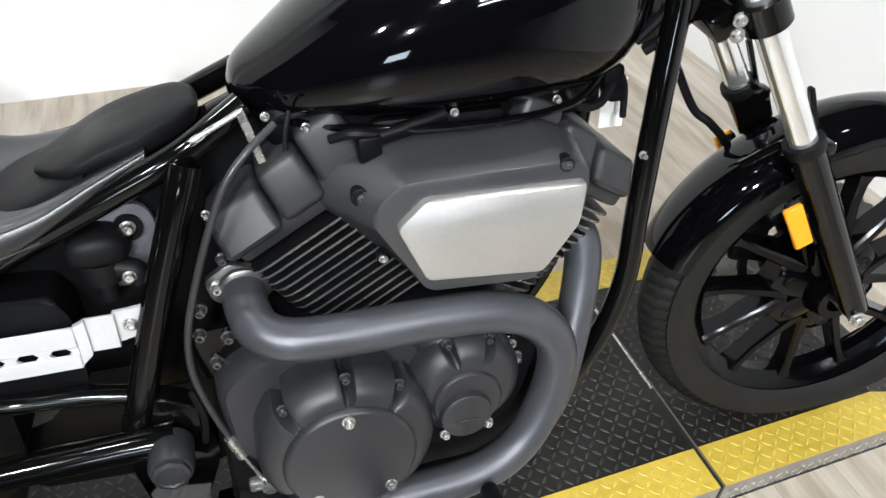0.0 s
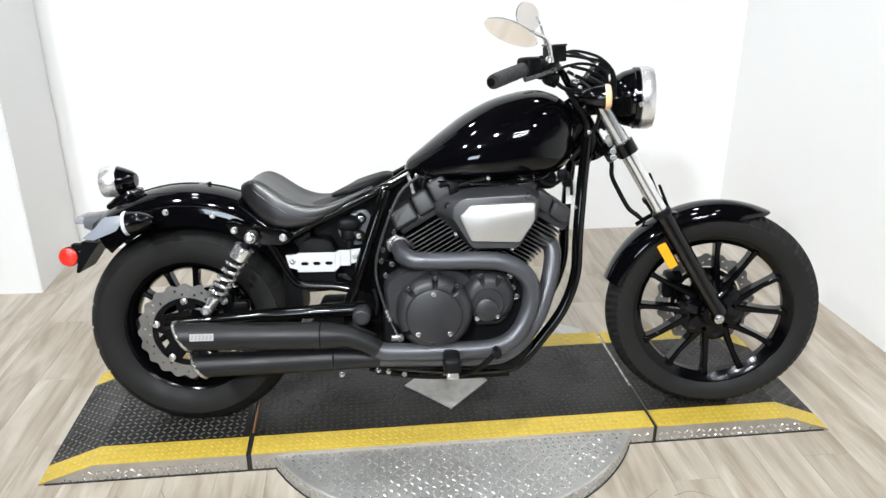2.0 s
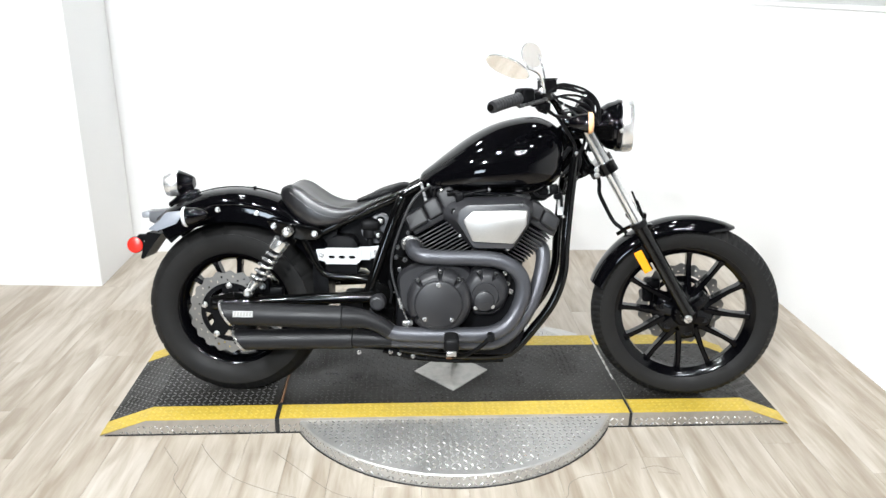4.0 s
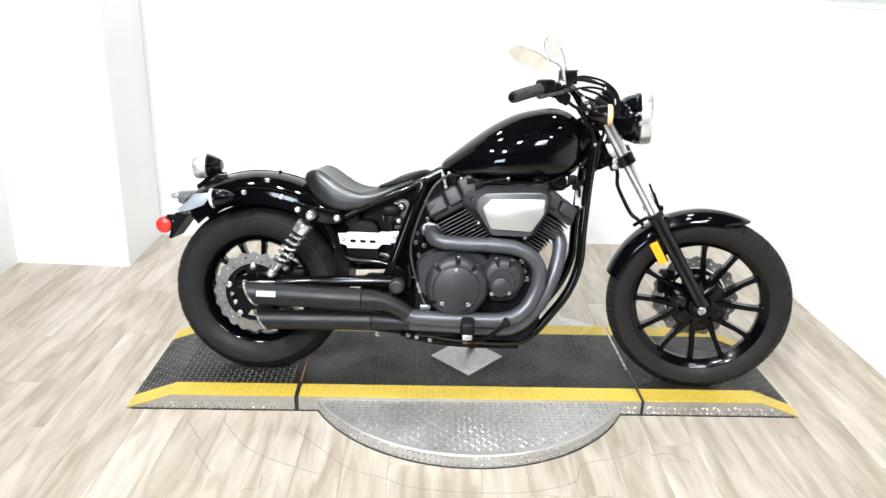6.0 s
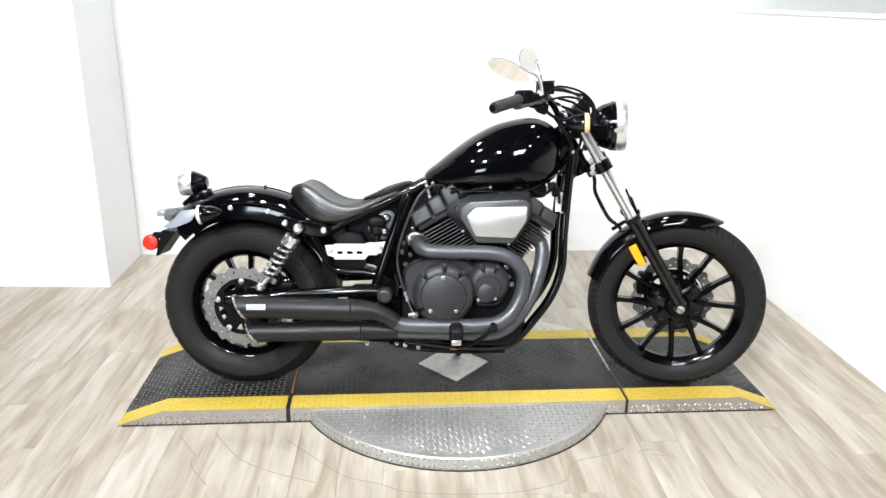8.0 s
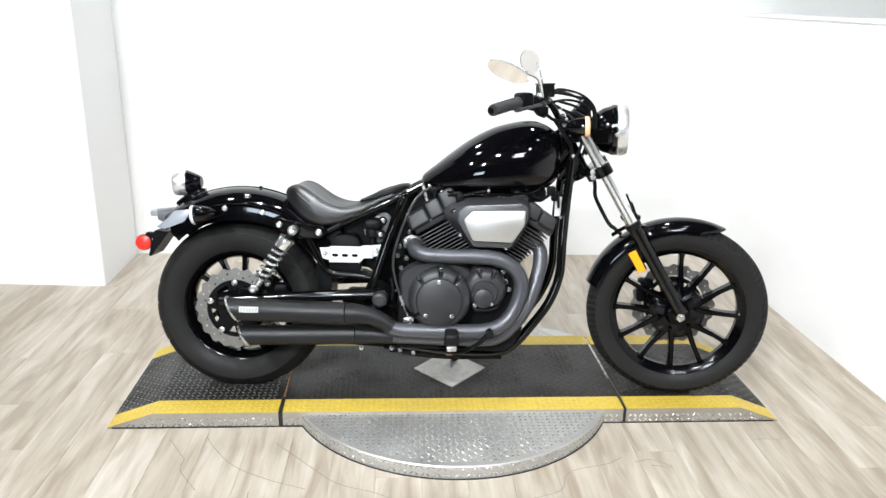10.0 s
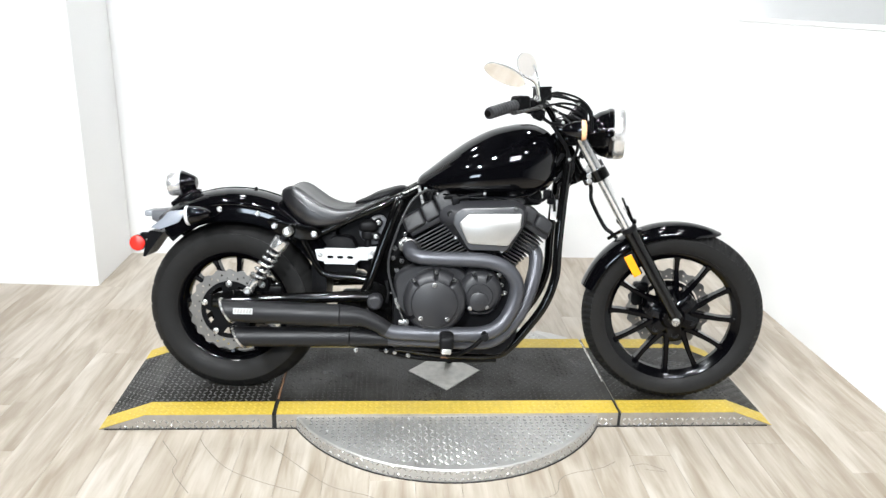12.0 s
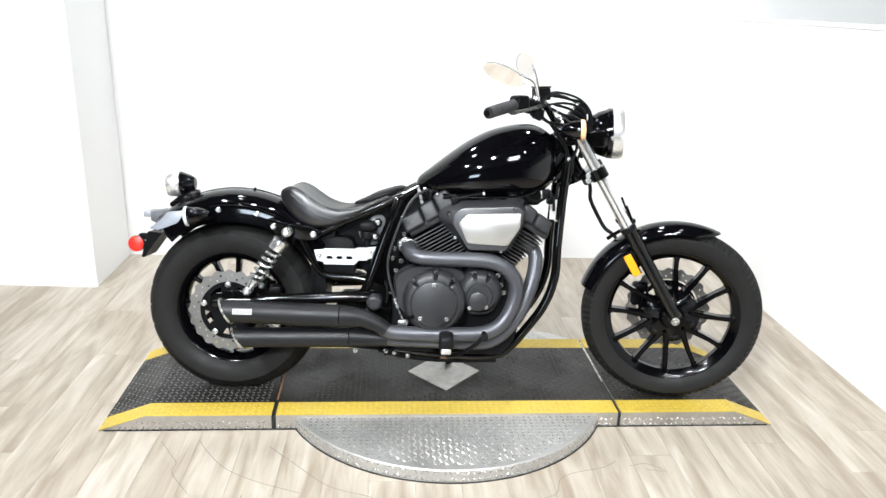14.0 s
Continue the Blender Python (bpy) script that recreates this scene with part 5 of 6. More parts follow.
pedal = bp("brake_pedal", tube_bm([(-0.005, -0.21, 0.205), (0.04, -0.25, 0.225), (0.085, -0.27, 0.258), (0.115, -0.275, 0.29)], 0.008, 10), PLASTIC, label="black brake pedal arm")
bp("pedal_pad", moved(lathe_bm([(0, -0.02), (0.011, -0.02), (0.013, -0.015), (0.013, 0.025), (0, 0.027)], 14, (0, 0, 0), (0, -1, 0)), pose(0.122, -0.285, 0.302)), RUBBER_PART, pedal, "black rubber pedal pad")
bp("rusty_bracket", box_bm((-0.03, -0.12, 0.165), (0.0, -0.09, 0.20), 0.004), RUST, label="rusty steel bracket below the peg")
bp("lower_hardware", join_bm(tube_bm([(-0.26, -0.10, 0.19), (-0.15, -0.10, 0.165), (0.0, -0.10, 0.155), (0.18, -0.10, 0.16)], 0.009, 10), box_bm((-0.24, -0.11, 0.17), (-0.18, -0.07, 0.20), 0.004), box_bm((-0.10, -0.11, 0.16), (-0.06, -0.07, 0.195), 0.004)), PLASTIC, label="black rods and brackets under the engine")
for x, z in ((-0.232, 0.188), (-0.20, 0.182), (-0.15, 0.172)):
    bp("lower_bolt", bolt_bm((x, -0.112, z), 0.006, 0.01), STEEL)
stand = bp("side_stand", tube_bm([(-0.06, 0.11, 0.18), (-0.02, 0.17, 0.10), (0.02, 0.235, 0.03)], 0.012, 12), FRAME_BLACK, label="black folding side stand on the ground")
bp("stand_foot", moved(lathe_bm([(0.03, 0), (0.03, 0.006), (0, 0.008)], 20, (0, 0, 0), (0, 0, 1)), pose(0.022, 0.24, 0.018, 3.5, 0, 0)), FRAME_BLACK, stand)

# rear end
TAIL = ((-1.014, 0, 0.786), (1, 0, 0.06))
tail = bp("tail_light", lathe_bm([(0, 0.056), (0.020, 0.054), (0.026, 0.046), (0.036, 0.026), (0.045, 0.006), (0.046, 0.0)], 32, *TAIL), PAINT, label="black bullet tail light")
bp("chrome_ring", lathe_bm([(0.046, 0.004), (0.048, 0.001), (0.0485, -0.036), (0.046, -0.044), (0.041, -0.045)], 32, *TAIL), RING_CHROME, tail, "chrome tail light ring")
bp("tail_lens", lathe_bm([(0.041, -0.044), (0.02, -0.049), (0, -0.05)], 32, *TAIL), RED, tail, "red lens")
bp("tail_base", rings_bm(station_loft(spline_stations([(-1.055, 0.012, 0.70, 0.715, 0.5), (-1.02, 0.026, 0.70, 0.742, 0.5), (-0.98, 0.026, 0.72, 0.765, 0.5), (-0.945, 0.012, 0.745, 0.765, 0.5)]), 2.4, 20)), PAINT, tail, "black light foot")
for s in (-1, 1):
    sig = bp("turn_signal", lathe_bm([(0, 0.076), (0.010, 0.074), (0.020, 0.060), (0.028, 0.038), (0.033, 0.014), (0.034, 0.0)], 28, (-0.936, 0.17 * s, 0.684), (1, 0, 0.12)), PAINT, label="black bullet rear turn signal")
    bp("signal_rim", lathe_bm([(0.034, 0.004), (0.0355, 0.0), (0.035, -0.006), (0.031, -0.009), (0, -0.012)], 28, (-0.936, 0.17 * s, 0.684), (1, 0, 0.12)), LENS, sig, "pale signal lens")
    bp("signal_stem", tube_bm([(-0.90, 0.165 * s, 0.69), (-0.89, 0.12 * s, 0.695)], 0.010, 12, 1), PAINT, sig)
    fsig = bp("turn_signal", lathe_bm([(0, -0.066), (0.012, -0.064), (0.024, -0.050), (0.031, -0.026), (0.034, 0.0)], 28, (0.434, 0.195 * s, 1.040), (1, 0, 0.0)), PAINT, label="black bullet front turn signal", turn=True)
    bp("signal_lens", lathe_bm([(0.0355, 0.0), (0.0355, 0.012), (0.030, 0.017), (0, 0.020)], 28, (0.434, 0.195 * s, 1.040), (1, 0, 0)), PALE_AMBER, fsig, "pale amber signal lens", turn=True)
    bp("signal_stem", tube_bm([(0.39, 0.185 * s, 1.042), (0.385, 0.12 * s, 1.03)], 0.011, 12, 1), PAINT, fsig, turn=True)
    bp("stem_bolt", bolt_bm((0.382, 0.165 * s, 1.046), 0.007, 0.008, (0, s, 0)), STEEL, fsig, turn=True)
WING = mat("blue_grey_plastic", (0.22, 0.235, 0.27), 0.3, grain=0.2, wear=0.2)
plate = bp("plate_bracket", rings_bm(station_loft([(-1.112, 0.055, 0.645, 0.686, 0.5), (-1.08, 0.06, 0.63, 0.69, 0.5), (-1.04, 0.06, 0.618, 0.696, 0.5), (-1.0, 0.055, 0.63, 0.69, 0.5)], 4, 20)), GREY_PLASTIC, label="grey plastic plate bracket under the fender")
bp("plate_light", box_bm((-1.142, -0.05, 0.662), (-1.109, 0.05, 0.684), 0.006), mat("smoked_lens", (0.25, 0.26, 0.28), 0.2, wear=0.2), plate, "pale plate light")
bp("bracket_wing", prism_bm(rounded([(-1.098, 0.628), (-1.062, 0.624), (-0.995, 0.650), (-0.962, 0.698), (-1.03, 0.690), (-1.052, 0.664)], 0.008), -0.10, -0.112, 0.002), WING, plate, "blue-grey plastic side wing")
bp("mud_flap", prism_bm(rounded([(-1.120, 0.612), (-1.068, 0.606), (-1.092, 0.575), (-1.138, 0.512), (-1.147, 0.515)], 0.004), 0.055, -0.065), PLASTIC, plate, "black plastic flap")
bp("reflector", lathe_bm([(0.0285, 0), (0.0285, 0.006), (0.025, 0.009), (0, 0.010)], 28, (-1.170, -0.05, 0.562), (0, -1, 0)), RED, plate, "round red reflector")
bp("reflector_back", join_bm(lathe_bm([(0.030, -0.012), (0.030, 0.002), (0, 0.002)], 28, (-1.170, -0.05, 0.562), (0, -1, 0)), box_bm((-1.163, -0.047, 0.577), (-1.11, -0.02, 0.600), 0.004)), PLASTIC, plate, "black reflector holder")
bp("rubber_plug", lathe_bm([(0.02, -0.01), (0.022, 0), (0.018, 0.01), (0, 0.012)], 20, (-1.05, 0.0, 0.60), (0, -1, 0)), PLASTIC, plate)
bp("fender_rib", arc_fender_bm((-0.80, 0, 0.33), 0.4475, 0.012, 60, 130, [0.003] * 3), PAINT, rear_fender, "raised rib along the mudguard")
for x, z in ((-0.888, 0.762), (-0.735, 0.772)):
    bp("fender_plug", lathe_bm([(0.006, 0), (0.006, 0.006), (0, 0.008)], 12, (x, -0.01, z), (0, 0, 1)), RUBBER_PART, rear_fender)
bp("fender_crease", tube_bm([Vector((-0.80 + 0.392 * math.cos(radians(a)), -0.1065, 0.33 + 0.392 * math.sin(radians(a)))) for a in range(48, 136, 6)], 0.003, 8, 2), PAINT, rear_fender, "pressed crease")
bp("seat_pad", rings_bm(station_loft(spline_stations([(-0.56, 0.118, 0.66, 0.70, 0.5), (-0.48, 0.12, 0.645, 0.70, 0.5), (-0.40, 0.11, 0.66, 0.71, 0.5), (-0.30, 0.09, 0.715, 0.75, 0.5)]), 3, 24)), PLASTIC, seat, "black seat base")
cal = bp("brake_caliper", join_bm(box_bm((-0.73, -0.125, 0.40), (-0.665, -0.07, 0.455), 0.012), box_bm((-0.70, -0.115, 0.385), (-0.62, -0.08, 0.425), 0.01)), PLASTIC, label="black rear brake caliper")
bp("caliper_bolt", bolt_bm((-0.69, -0.125, 0.43), 0.009, 0.01), STEEL, cal)

# front end
bp("steering_head", lathe_bm([(0.034, -0.10), (0.038, -0.08), (0.034, -0.06), (0.034, 0.06), (0.038, 0.08), (0.034, 0.10)], 24, HEAD + AXIS * 0.07, AXIS), FRAME_BLACK, label="black steering head")
bp("frame_gusset", prism_bm(rounded([(0.33, 0.96), (0.40, 0.99), (0.455, 0.85), (0.425, 0.80), (0.39, 0.82), (0.36, 0.88)], 0.02), 0.05, -0.05, 0.01), FRAME_BLACK, label="black frame gusset at the head")
FORKD = Vector((0.205, 0, -0.37)).normalized()
for name, t, thick in (("lower_clamp", 0.155, 0.04), ("upper_clamp", -0.01, 0.025)):
    c = Vector((0.43, 0, 1.012)) + FORKD * t
    bm_ = join_bm(*[lathe_bm([(0.021, -thick / 2), (0.032, -thick / 2), (0.032, thick / 2), (0.021, thick / 2)], 24, c + Vector((0, y, 0)), FORKD, True) for y in (-0.1, 0.1)],
                  moved(box_bm((-0.065, -0.09, -thick / 2), (0.008, 0.09, thick / 2), 0.008), Matrix.Translation(c) @ Matrix.Rotation(radians(-RAKE), 4, "Y")))
    cl = bp(name, bm_, FRAME_BLACK, label="black fork clamp", turn=True)
    for dz in (-0.009, 0.011):
        if name == "lower_clamp":
            bp("clamp_bolt", bolt_bm(c + Vector((-0.036, -0.112, dz - 0.016)), 0.0075, 0.008), STEEL, cl, turn=True)
for y in (-0.1, 0.1):
    bp("fork_seal", lathe_bm([(0.0215, 0), (0.029, 0.001), (0.030, 0.012), (0.028, 0.02)], 24, Vector((0.612, y, 0.683)), FORKD), RUBBER_PART, label="black fork dust seal", turn=True)
    bp("axle_end", bolt_bm((0.797, y + (-0.022 if y < 0 else 0.022), 0.330), 0.011, 0.012, (0, -1 if y < 0 else 1, 0)), STEEL, label="bright axle end", turn=True)
    fb = bp("fender_bracket", prism_bm(rounded([(0.618, 0.690), (0.628, 0.69), (0.655, 0.672), (0.672, 0.63), (0.66, 0.60), (0.63, 0.64)], 0.006), y * 0.72, y * 0.86), FRAME_BLACK, label="black fender bracket", turn=True)
    bp("bracket_prong", moved(box_bm((-0.004, -0.006, 0), (0.004, 0.006, 0.085), 0.002, 1), pose(0.640, y * 0.9, 0.68, 0, -22, 0)), FRAME_BLACK, fb, turn=True)
    bp("fork_lug", box_bm((0.622, min(y * 0.8, y * 1.1), 0.655), (0.665, max(y * 0.8, y * 1.1), 0.675), 0.006), FRAME_BLACK, fb, turn=True)
    am = bp("side_reflector", moved(box_bm((-0.0145, -0.005, -0.042), (0.0145, 0.005, 0.042), 0.002, 1), pose(0.634, y * 1.18, 0.541, 0, -28, 0)), AMBER, label="amber side reflector on the fork", turn=True)
    bp("reflector_bracket", moved(box_bm((-0.012, -0.004, -0.04), (0.014, 0.012, 0.04), 0.002, 1), pose(0.640, y * 1.12, 0.541, 0, -28, 0)), FRAME_BLACK, am, turn=True)
bp("front_axle", tube_bm([(0.797, -0.115, 0.328), (0.797, 0.115, 0.328)], 0.010, 14, 1), STEEL, label="steel front axle", turn=True)
fcal = bp("brake_caliper", join_bm(box_bm((0.655, 0.06, 0.33), (0.70, 0.115, 0.41), 0.014), box_bm((0.66, 0.055, 0.38), (0.72, 0.105, 0.425), 0.012)), PLASTIC, label="black front brake caliper", turn=True)
bp("caliper_pin", bolt_bm((0.665, 0.06, 0.395), 0.008, 0.01), STEEL, fcal, turn=True)
bp("brake_hose", tube_bm([(0.470, 0.07, 0.865), (0.488, 0.10, 0.795), (0.490, 0.105, 0.75), (0.512, 0.105, 0.70), (0.545, 0.10, 0.64), (0.575, 0.09, 0.615), (0.62, 0.10, 0.56), (0.66, 0.10, 0.45)], 0.0075, 10), RUBBER_PART, label="black rubber front brake hose", turn=True)
bp("fender_stay", tube_bm([(0.545, -0.068, 0.63), (0.60, -0.078, 0.665), (0.645, -0.085, 0.66)], 0.007, 8), FRAME_BLACK, label="black fender stay", turn=True)
# handlebar and controls
bar = bp("handlebar", tube_bm([(0.155, -0.37, 1.088), (0.24, -0.25, 1.108), (0.30, -0.18, 1.118), (0.345, -0.11, 1.095), (0.375, -0.06, 1.045), (0.38, 0.0, 1.03), (0.375, 0.06, 1.045), (0.352, 0.11, 1.088), (0.328, 0.18, 1.100), (0.275, 0.25, 1.085), (0.20, 0.37, 1.058)], 0.011, 12), FRAME_BLACK, label="black handlebar", turn="bars")
for s in (-1, 1):
    gx, gz = (0.0, 0.0) if s < 0 else (0.045, -0.030)
    g = bp("grip", tube_bm([(0.163 + gx, 0.362 * s, 1.089 + gz), (0.166 + gx, 0.358 * s, 1.090 + gz), (0.20 + gx, 0.305 * s, 1.099 + gz * 0.9), (0.24 + gx * 0.8, 0.25 * s, 1.108 + gz * 0.8)], [0.0180, 0.0200, 0.0190, 0.0200], 18), GRIP_RUBBER, bar, "worn grey-black rubber grip", turn="bars")
    for k in range(9):
        c = Vector((0.170 + gx, 0.352 * s, 1.0915 + gz)).lerp(Vector((0.232 + gx * 0.8, 0.262 * s, 1.1065 + gz * 0.8)), k / 8)
        bp("grip_ring", lathe_bm([(0.0188, -0.002), (0.0203, -0.001), (0.0203, 0.001), (0.0188, 0.002)], 16, c, Vector((0.58, -0.8 * s, 0.14))), GRIP_RUBBER, g, turn="bars")
    bp("switch_housing", moved(box_bm((-0.030, -0.026, -0.028), (0.030, 0.026, 0.028), 0.012, 3), pose(0.258 + gx * 0.8, 0.226 * s, 1.112 + gz * 0.8, 0, 0, 55 * s)), PLASTIC, bar, "black switch housing", turn="bars")
    bp("riser", lathe_bm([(0.018, 0), (0.02, 0.02), (0.018, 0.06), (0.015, 0.075), (0, 0.075)], 20, (0.395, 0.055 * s, 0.985), (-0.3, 0, 1)), FRAME_BLACK, bar, "black bar riser", turn=True)
    bp("lever", tube_bm([(0.330, 0.19 * s, 1.104), (0.318, 0.222 * s, 1.098), (0.290, 0.27 * s, 1.094), (0.262, 0.315 * s, 1.090), (0.245, 0.335 * s, 1.088)], [0.009, 0.007, 0.006, 0.0055, 0.007], 10), DARK_STEEL, bar, "dark steel hand lever", turn="bars")
    bp("lever_perch", moved(box_bm((-0.02, -0.018, -0.014), (0.02, 0.018, 0.014), 0.005), pose(0.318, 0.19 * s, 1.108, 0, 0, 55 * s)), FRAME_BLACK, bar, "black lever perch", turn="bars")
    bp("mirror_stem", tube_bm([(0.315, 0.20 * s, 1.118), (0.318, 0.205 * s, 1.145), (0.305, 0.235 * s, 1.185 + 0.02 * (s > 0)), (0.268 + 0.025 * (s > 0), 0.285 * s, 1.207 + 0.034 * (s > 0))], 0.0055, 10), CHROME, bar, "chrome mirror stem", turn="bars")
    # oval head: middle, long axis, and the way the glass faces
    mid, long_, face = ((Vector((0.212, -0.355, 1.212)), Vector((0.91, 0, -0.41)), Vector((-0.30, -0.85, -0.43))) if s < 0
                        else (Vector((0.262, 0.350, 1.245)), Vector((0.565, 0.418, -0.711)), Vector((0.57, -0.82, -0.03))))
    face = (face - long_ * face.dot(long_)).normalized()
    basis = Matrix((long_, -face, long_.cross(-face))).transposed().to_4x4()
    mm = Matrix.Translation(mid) @ basis
    rl, rs = (0.074, 0.033) if s < 0 else (0.055, 0.045)
    head_ = rings_bm([[Vector((rl * math.cos(a) * k, d_, rs * math.sin(a) * k)) for a in (2 * math.pi * i / 36 for i in range(36))]
                      for d_, k in ((0.013, 0.30), (0.011, 0.70), (0.004, 0.95), (-0.003, 1.0), (-0.006, 0.97))])
    mr = part("mirror", moved(head_, BARS @ mm), CHROME, bike, "oval chrome rear-view mirror")
    bp("mirror_glass", moved(lathe_bm([(0, -0.0065), (0.97, -0.0065), (0.97, -0.0055)], 36), BARS @ mm @ Matrix.Diagonal((rl * 0.95, 1, rs * 0.92, 1))), MIRROR, mr, "silvered mirror glass")
ms = bp("master_cylinder", moved(box_bm((-0.022, -0.03, -0.02), (0.022, 0.03, 0.022), 0.004), pose(0.330, -0.155, 1.140, 0, 0, 30)), PLASTIC, label="black brake fluid reservoir", turn="bars")
bp("reservoir_lid", moved(box_bm((-0.024, -0.032, 0.022), (0.024, 0.032, 0.028), 0.002, 1), pose(0.330, -0.155, 1.140, 0, 0, 30)), FRAME_BLACK, ms, turn="bars")
for pts, r in (([(0.27, -0.22, 1.10), (0.285, -0.19, 1.145), (0.33, -0.14, 1.155), (0.40, -0.09, 1.140), (0.445, -0.075, 1.125), (0.468, -0.07, 1.085), (0.466, -0.06, 1.02), (0.44, -0.05, 0.93)], 0.0048),
               ([(0.275, -0.22, 1.09), (0.30, -0.18, 1.118), (0.366, -0.10, 1.128), (0.425, -0.07, 1.115), (0.455, -0.06, 1.08), (0.455, -0.05, 0.98)], 0.0045),
               ([(0.345, -0.14, 1.125), (0.40, -0.08, 1.105), (0.445, -0.06, 1.075), (0.455, -0.04, 1.0), (0.43, 0.02, 0.90)], 0.005),
               ([(0.275, 0.22, 1.10), (0.34, 0.16, 1.15), (0.42, 0.09, 1.125), (0.462, 0.06, 1.07), (0.45, 0.04, 0.95)], 0.0048)):
    bp("control_cable", tube_bm(pts, r, 8), RUBBER_PART, bar, "black control cable", turn=True)
for pts, r in (([(0.345, -0.10, 1.075), (0.385, -0.118, 1.045), (0.425, -0.112, 0.985), (0.405, -0.10, 0.92), (0.36, -0.09, 0.865)], 0.0055),
               ([(0.37, -0.115, 1.085), (0.41, -0.125, 1.05), (0.45, -0.105, 1.0), (0.445, -0.075, 0.93)], 0.0048),
               ([(0.33, -0.115, 1.06), (0.362, -0.11, 1.01), (0.392, -0.105, 0.955), (0.38, -0.095, 0.89), (0.345, -0.09, 0.845)], 0.0065),
               ([(0.40, -0.10, 1.09), (0.44, -0.105, 1.065), (0.47, -0.09, 1.03), (0.475, -0.06, 0.97)], 0.0045),
               ([(0.39, -0.09, 0.95), (0.41, -0.10, 0.905), (0.395, -0.095, 0.86), (0.36, -0.085, 0.83)], 0.0075),
               ([(0.42, 0.08, 1.09), (0.45, 0.05, 1.06), (0.46, 0.0, 1.03), (0.45, -0.05, 0.98)], 0.005)):
    bp("wiring_loom", tube_bm(pts, r, 8), RUBBER_PART, bar, "black wiring loops at the steering head", turn=True)
bp("ignition_switch", join_bm(lathe_bm([(0, 0.03), (0.014, 0.03), (0.018, 0.024), (0.018, -0.03), (0, -0.03)], 18, (0.405, -0.075, 1.0), (0.1, -0.9, 0.3)), box_bm((0.385, -0.085, 0.975), (0.425, -0.045, 1.02), 0.006)), PLASTIC, label="black ignition switch below the bars", turn=True)
bp("key_barrel", lathe_bm([(0.010, 0.029), (0.010, 0.034), (0.004, 0.035), (0, 0.033)], 16, (0.405, -0.075, 1.0), (0.1, -0.9, 0.3)), STEEL, label="bright key barrel", turn=True)
for x, y, z in ((0.372, -0.118, 1.062), (0.352, -0.128, 1.10), (0.415, -0.121, 1.035), (0.398, -0.112, 0.93)):
    bp("control_screw", bolt_bm((x, y, z), 0.0045, 0.007), STEEL, bar, turn=True)
bp("throttle_housing", moved(join_bm(box_bm((-0.022, -0.022, -0.024), (0.024, 0.022, 0.026), 0.008, 3), box_bm((0.018, -0.012, -0.03), (0.045, 0.012, -0.008), 0.004)), pose(0.292, -0.192, 1.102, 0, 8, -55)), PLASTIC, bar, "black throttle housing", turn="bars")
bp("mirror_clamp", lathe_bm([(0, -0.012), (0.012, -0.012), (0.012, 0.01), (0.008, 0.016), (0, 0.016)], 16, (0.315, -0.20, 1.122), (0, 0, 1)), CHROME, bar, "chrome mirror foot", turn="bars")
bp("bar_clamp", join_bm(box_bm((0.345, -0.085, 1.012), (0.440, 0.085, 1.055), 0.012, 3), box_bm((0.352, -0.075, 1.045), (0.400, -0.035, 1.072), 0.008), box_bm((0.352, 0.035, 1.045), (0.400, 0.075, 1.072), 0.008)), FRAME_BLACK, label="black handlebar clamp", turn=True)
for y in (-0.066, -0.044):
    bp("clamp_cap_bolt", bolt_bm((0.376, y, 1.071), 0.0055, 0.008, (0, 0, 1)), STEEL, bar, turn=True)
bp("brake_switch", moved(join_bm(box_bm((-0.024, -0.014, -0.016), (0.026, 0.014, 0.012), 0.005), lathe_bm([(0, 0.022), (0.006, 0.022), (0.007, -0.022), (0, -0.022)], 12, (0.0, 0, -0.022), (1, 0, 0))), pose(0.318, -0.182, 1.082, 0, 12, -55)), PLASTIC, bar, "black brake switch under the lever", turn="bars")
for pts, r in (([(0.30, -0.20, 1.085), (0.325, -0.17, 1.065), (0.36, -0.13, 1.055), (0.395, -0.105, 1.04), (0.415, -0.10, 0.99)], 0.006),
               ([(0.29, -0.205, 1.125), (0.33, -0.165, 1.165), (0.385, -0.115, 1.16), (0.44, -0.085, 1.135), (0.474, -0.075, 1.09), (0.478, -0.07, 1.02)], 0.0042),
               ([(0.335, -0.14, 1.11), (0.37, -0.115, 1.09), (0.41, -0.10, 1.075), (0.45, -0.085, 1.05), (0.462, -0.08, 1.0)], 0.0055)):
    bp("brake_hose", tube_bm(pts, r, 8), RUBBER_PART, bar, "black brake and throttle hose", turn=True)
dash = bp("speedometer", lathe_bm([(0, -0.03), (0.035, -0.025), (0.043, 0.0), (0.043, 0.02), (0.04, 0.024), (0, 0.022)], 28, (0.43, 0, 1.085), (-0.75, 0, 0.66)), PLASTIC, label="round black speedometer", turn=True)
bp("bezel", lathe_bm([(0.040, 0.02), (0.045, 0.022), (0.044, 0.027), (0.040, 0.026)], 28, (0.43, 0, 1.085), (-0.75, 0, 0.66)), CHROME, dash, turn=True)
for y in (-0.09, 0.082):
    bp("light_bracket", box_bm((0.44, y, 0.97), (0.525, y + 0.008, 1.025), 0.003, 1), FRAME_BLACK, light, "black headlight bracket", turn=True)
bp("light_screw", bolt_bm((0.55, -0.090, 1.003), 0.006, 0.006), STEEL, light, turn=True)
bp("shell_ring", lathe_bm([(0.090, -0.032), (0.0925, -0.030), (0.0925, -0.016), (0.090, -0.014)], 40, (0.568, 0, 1.011), (1, 0, -0.02)), PAINT, light, turn=True)
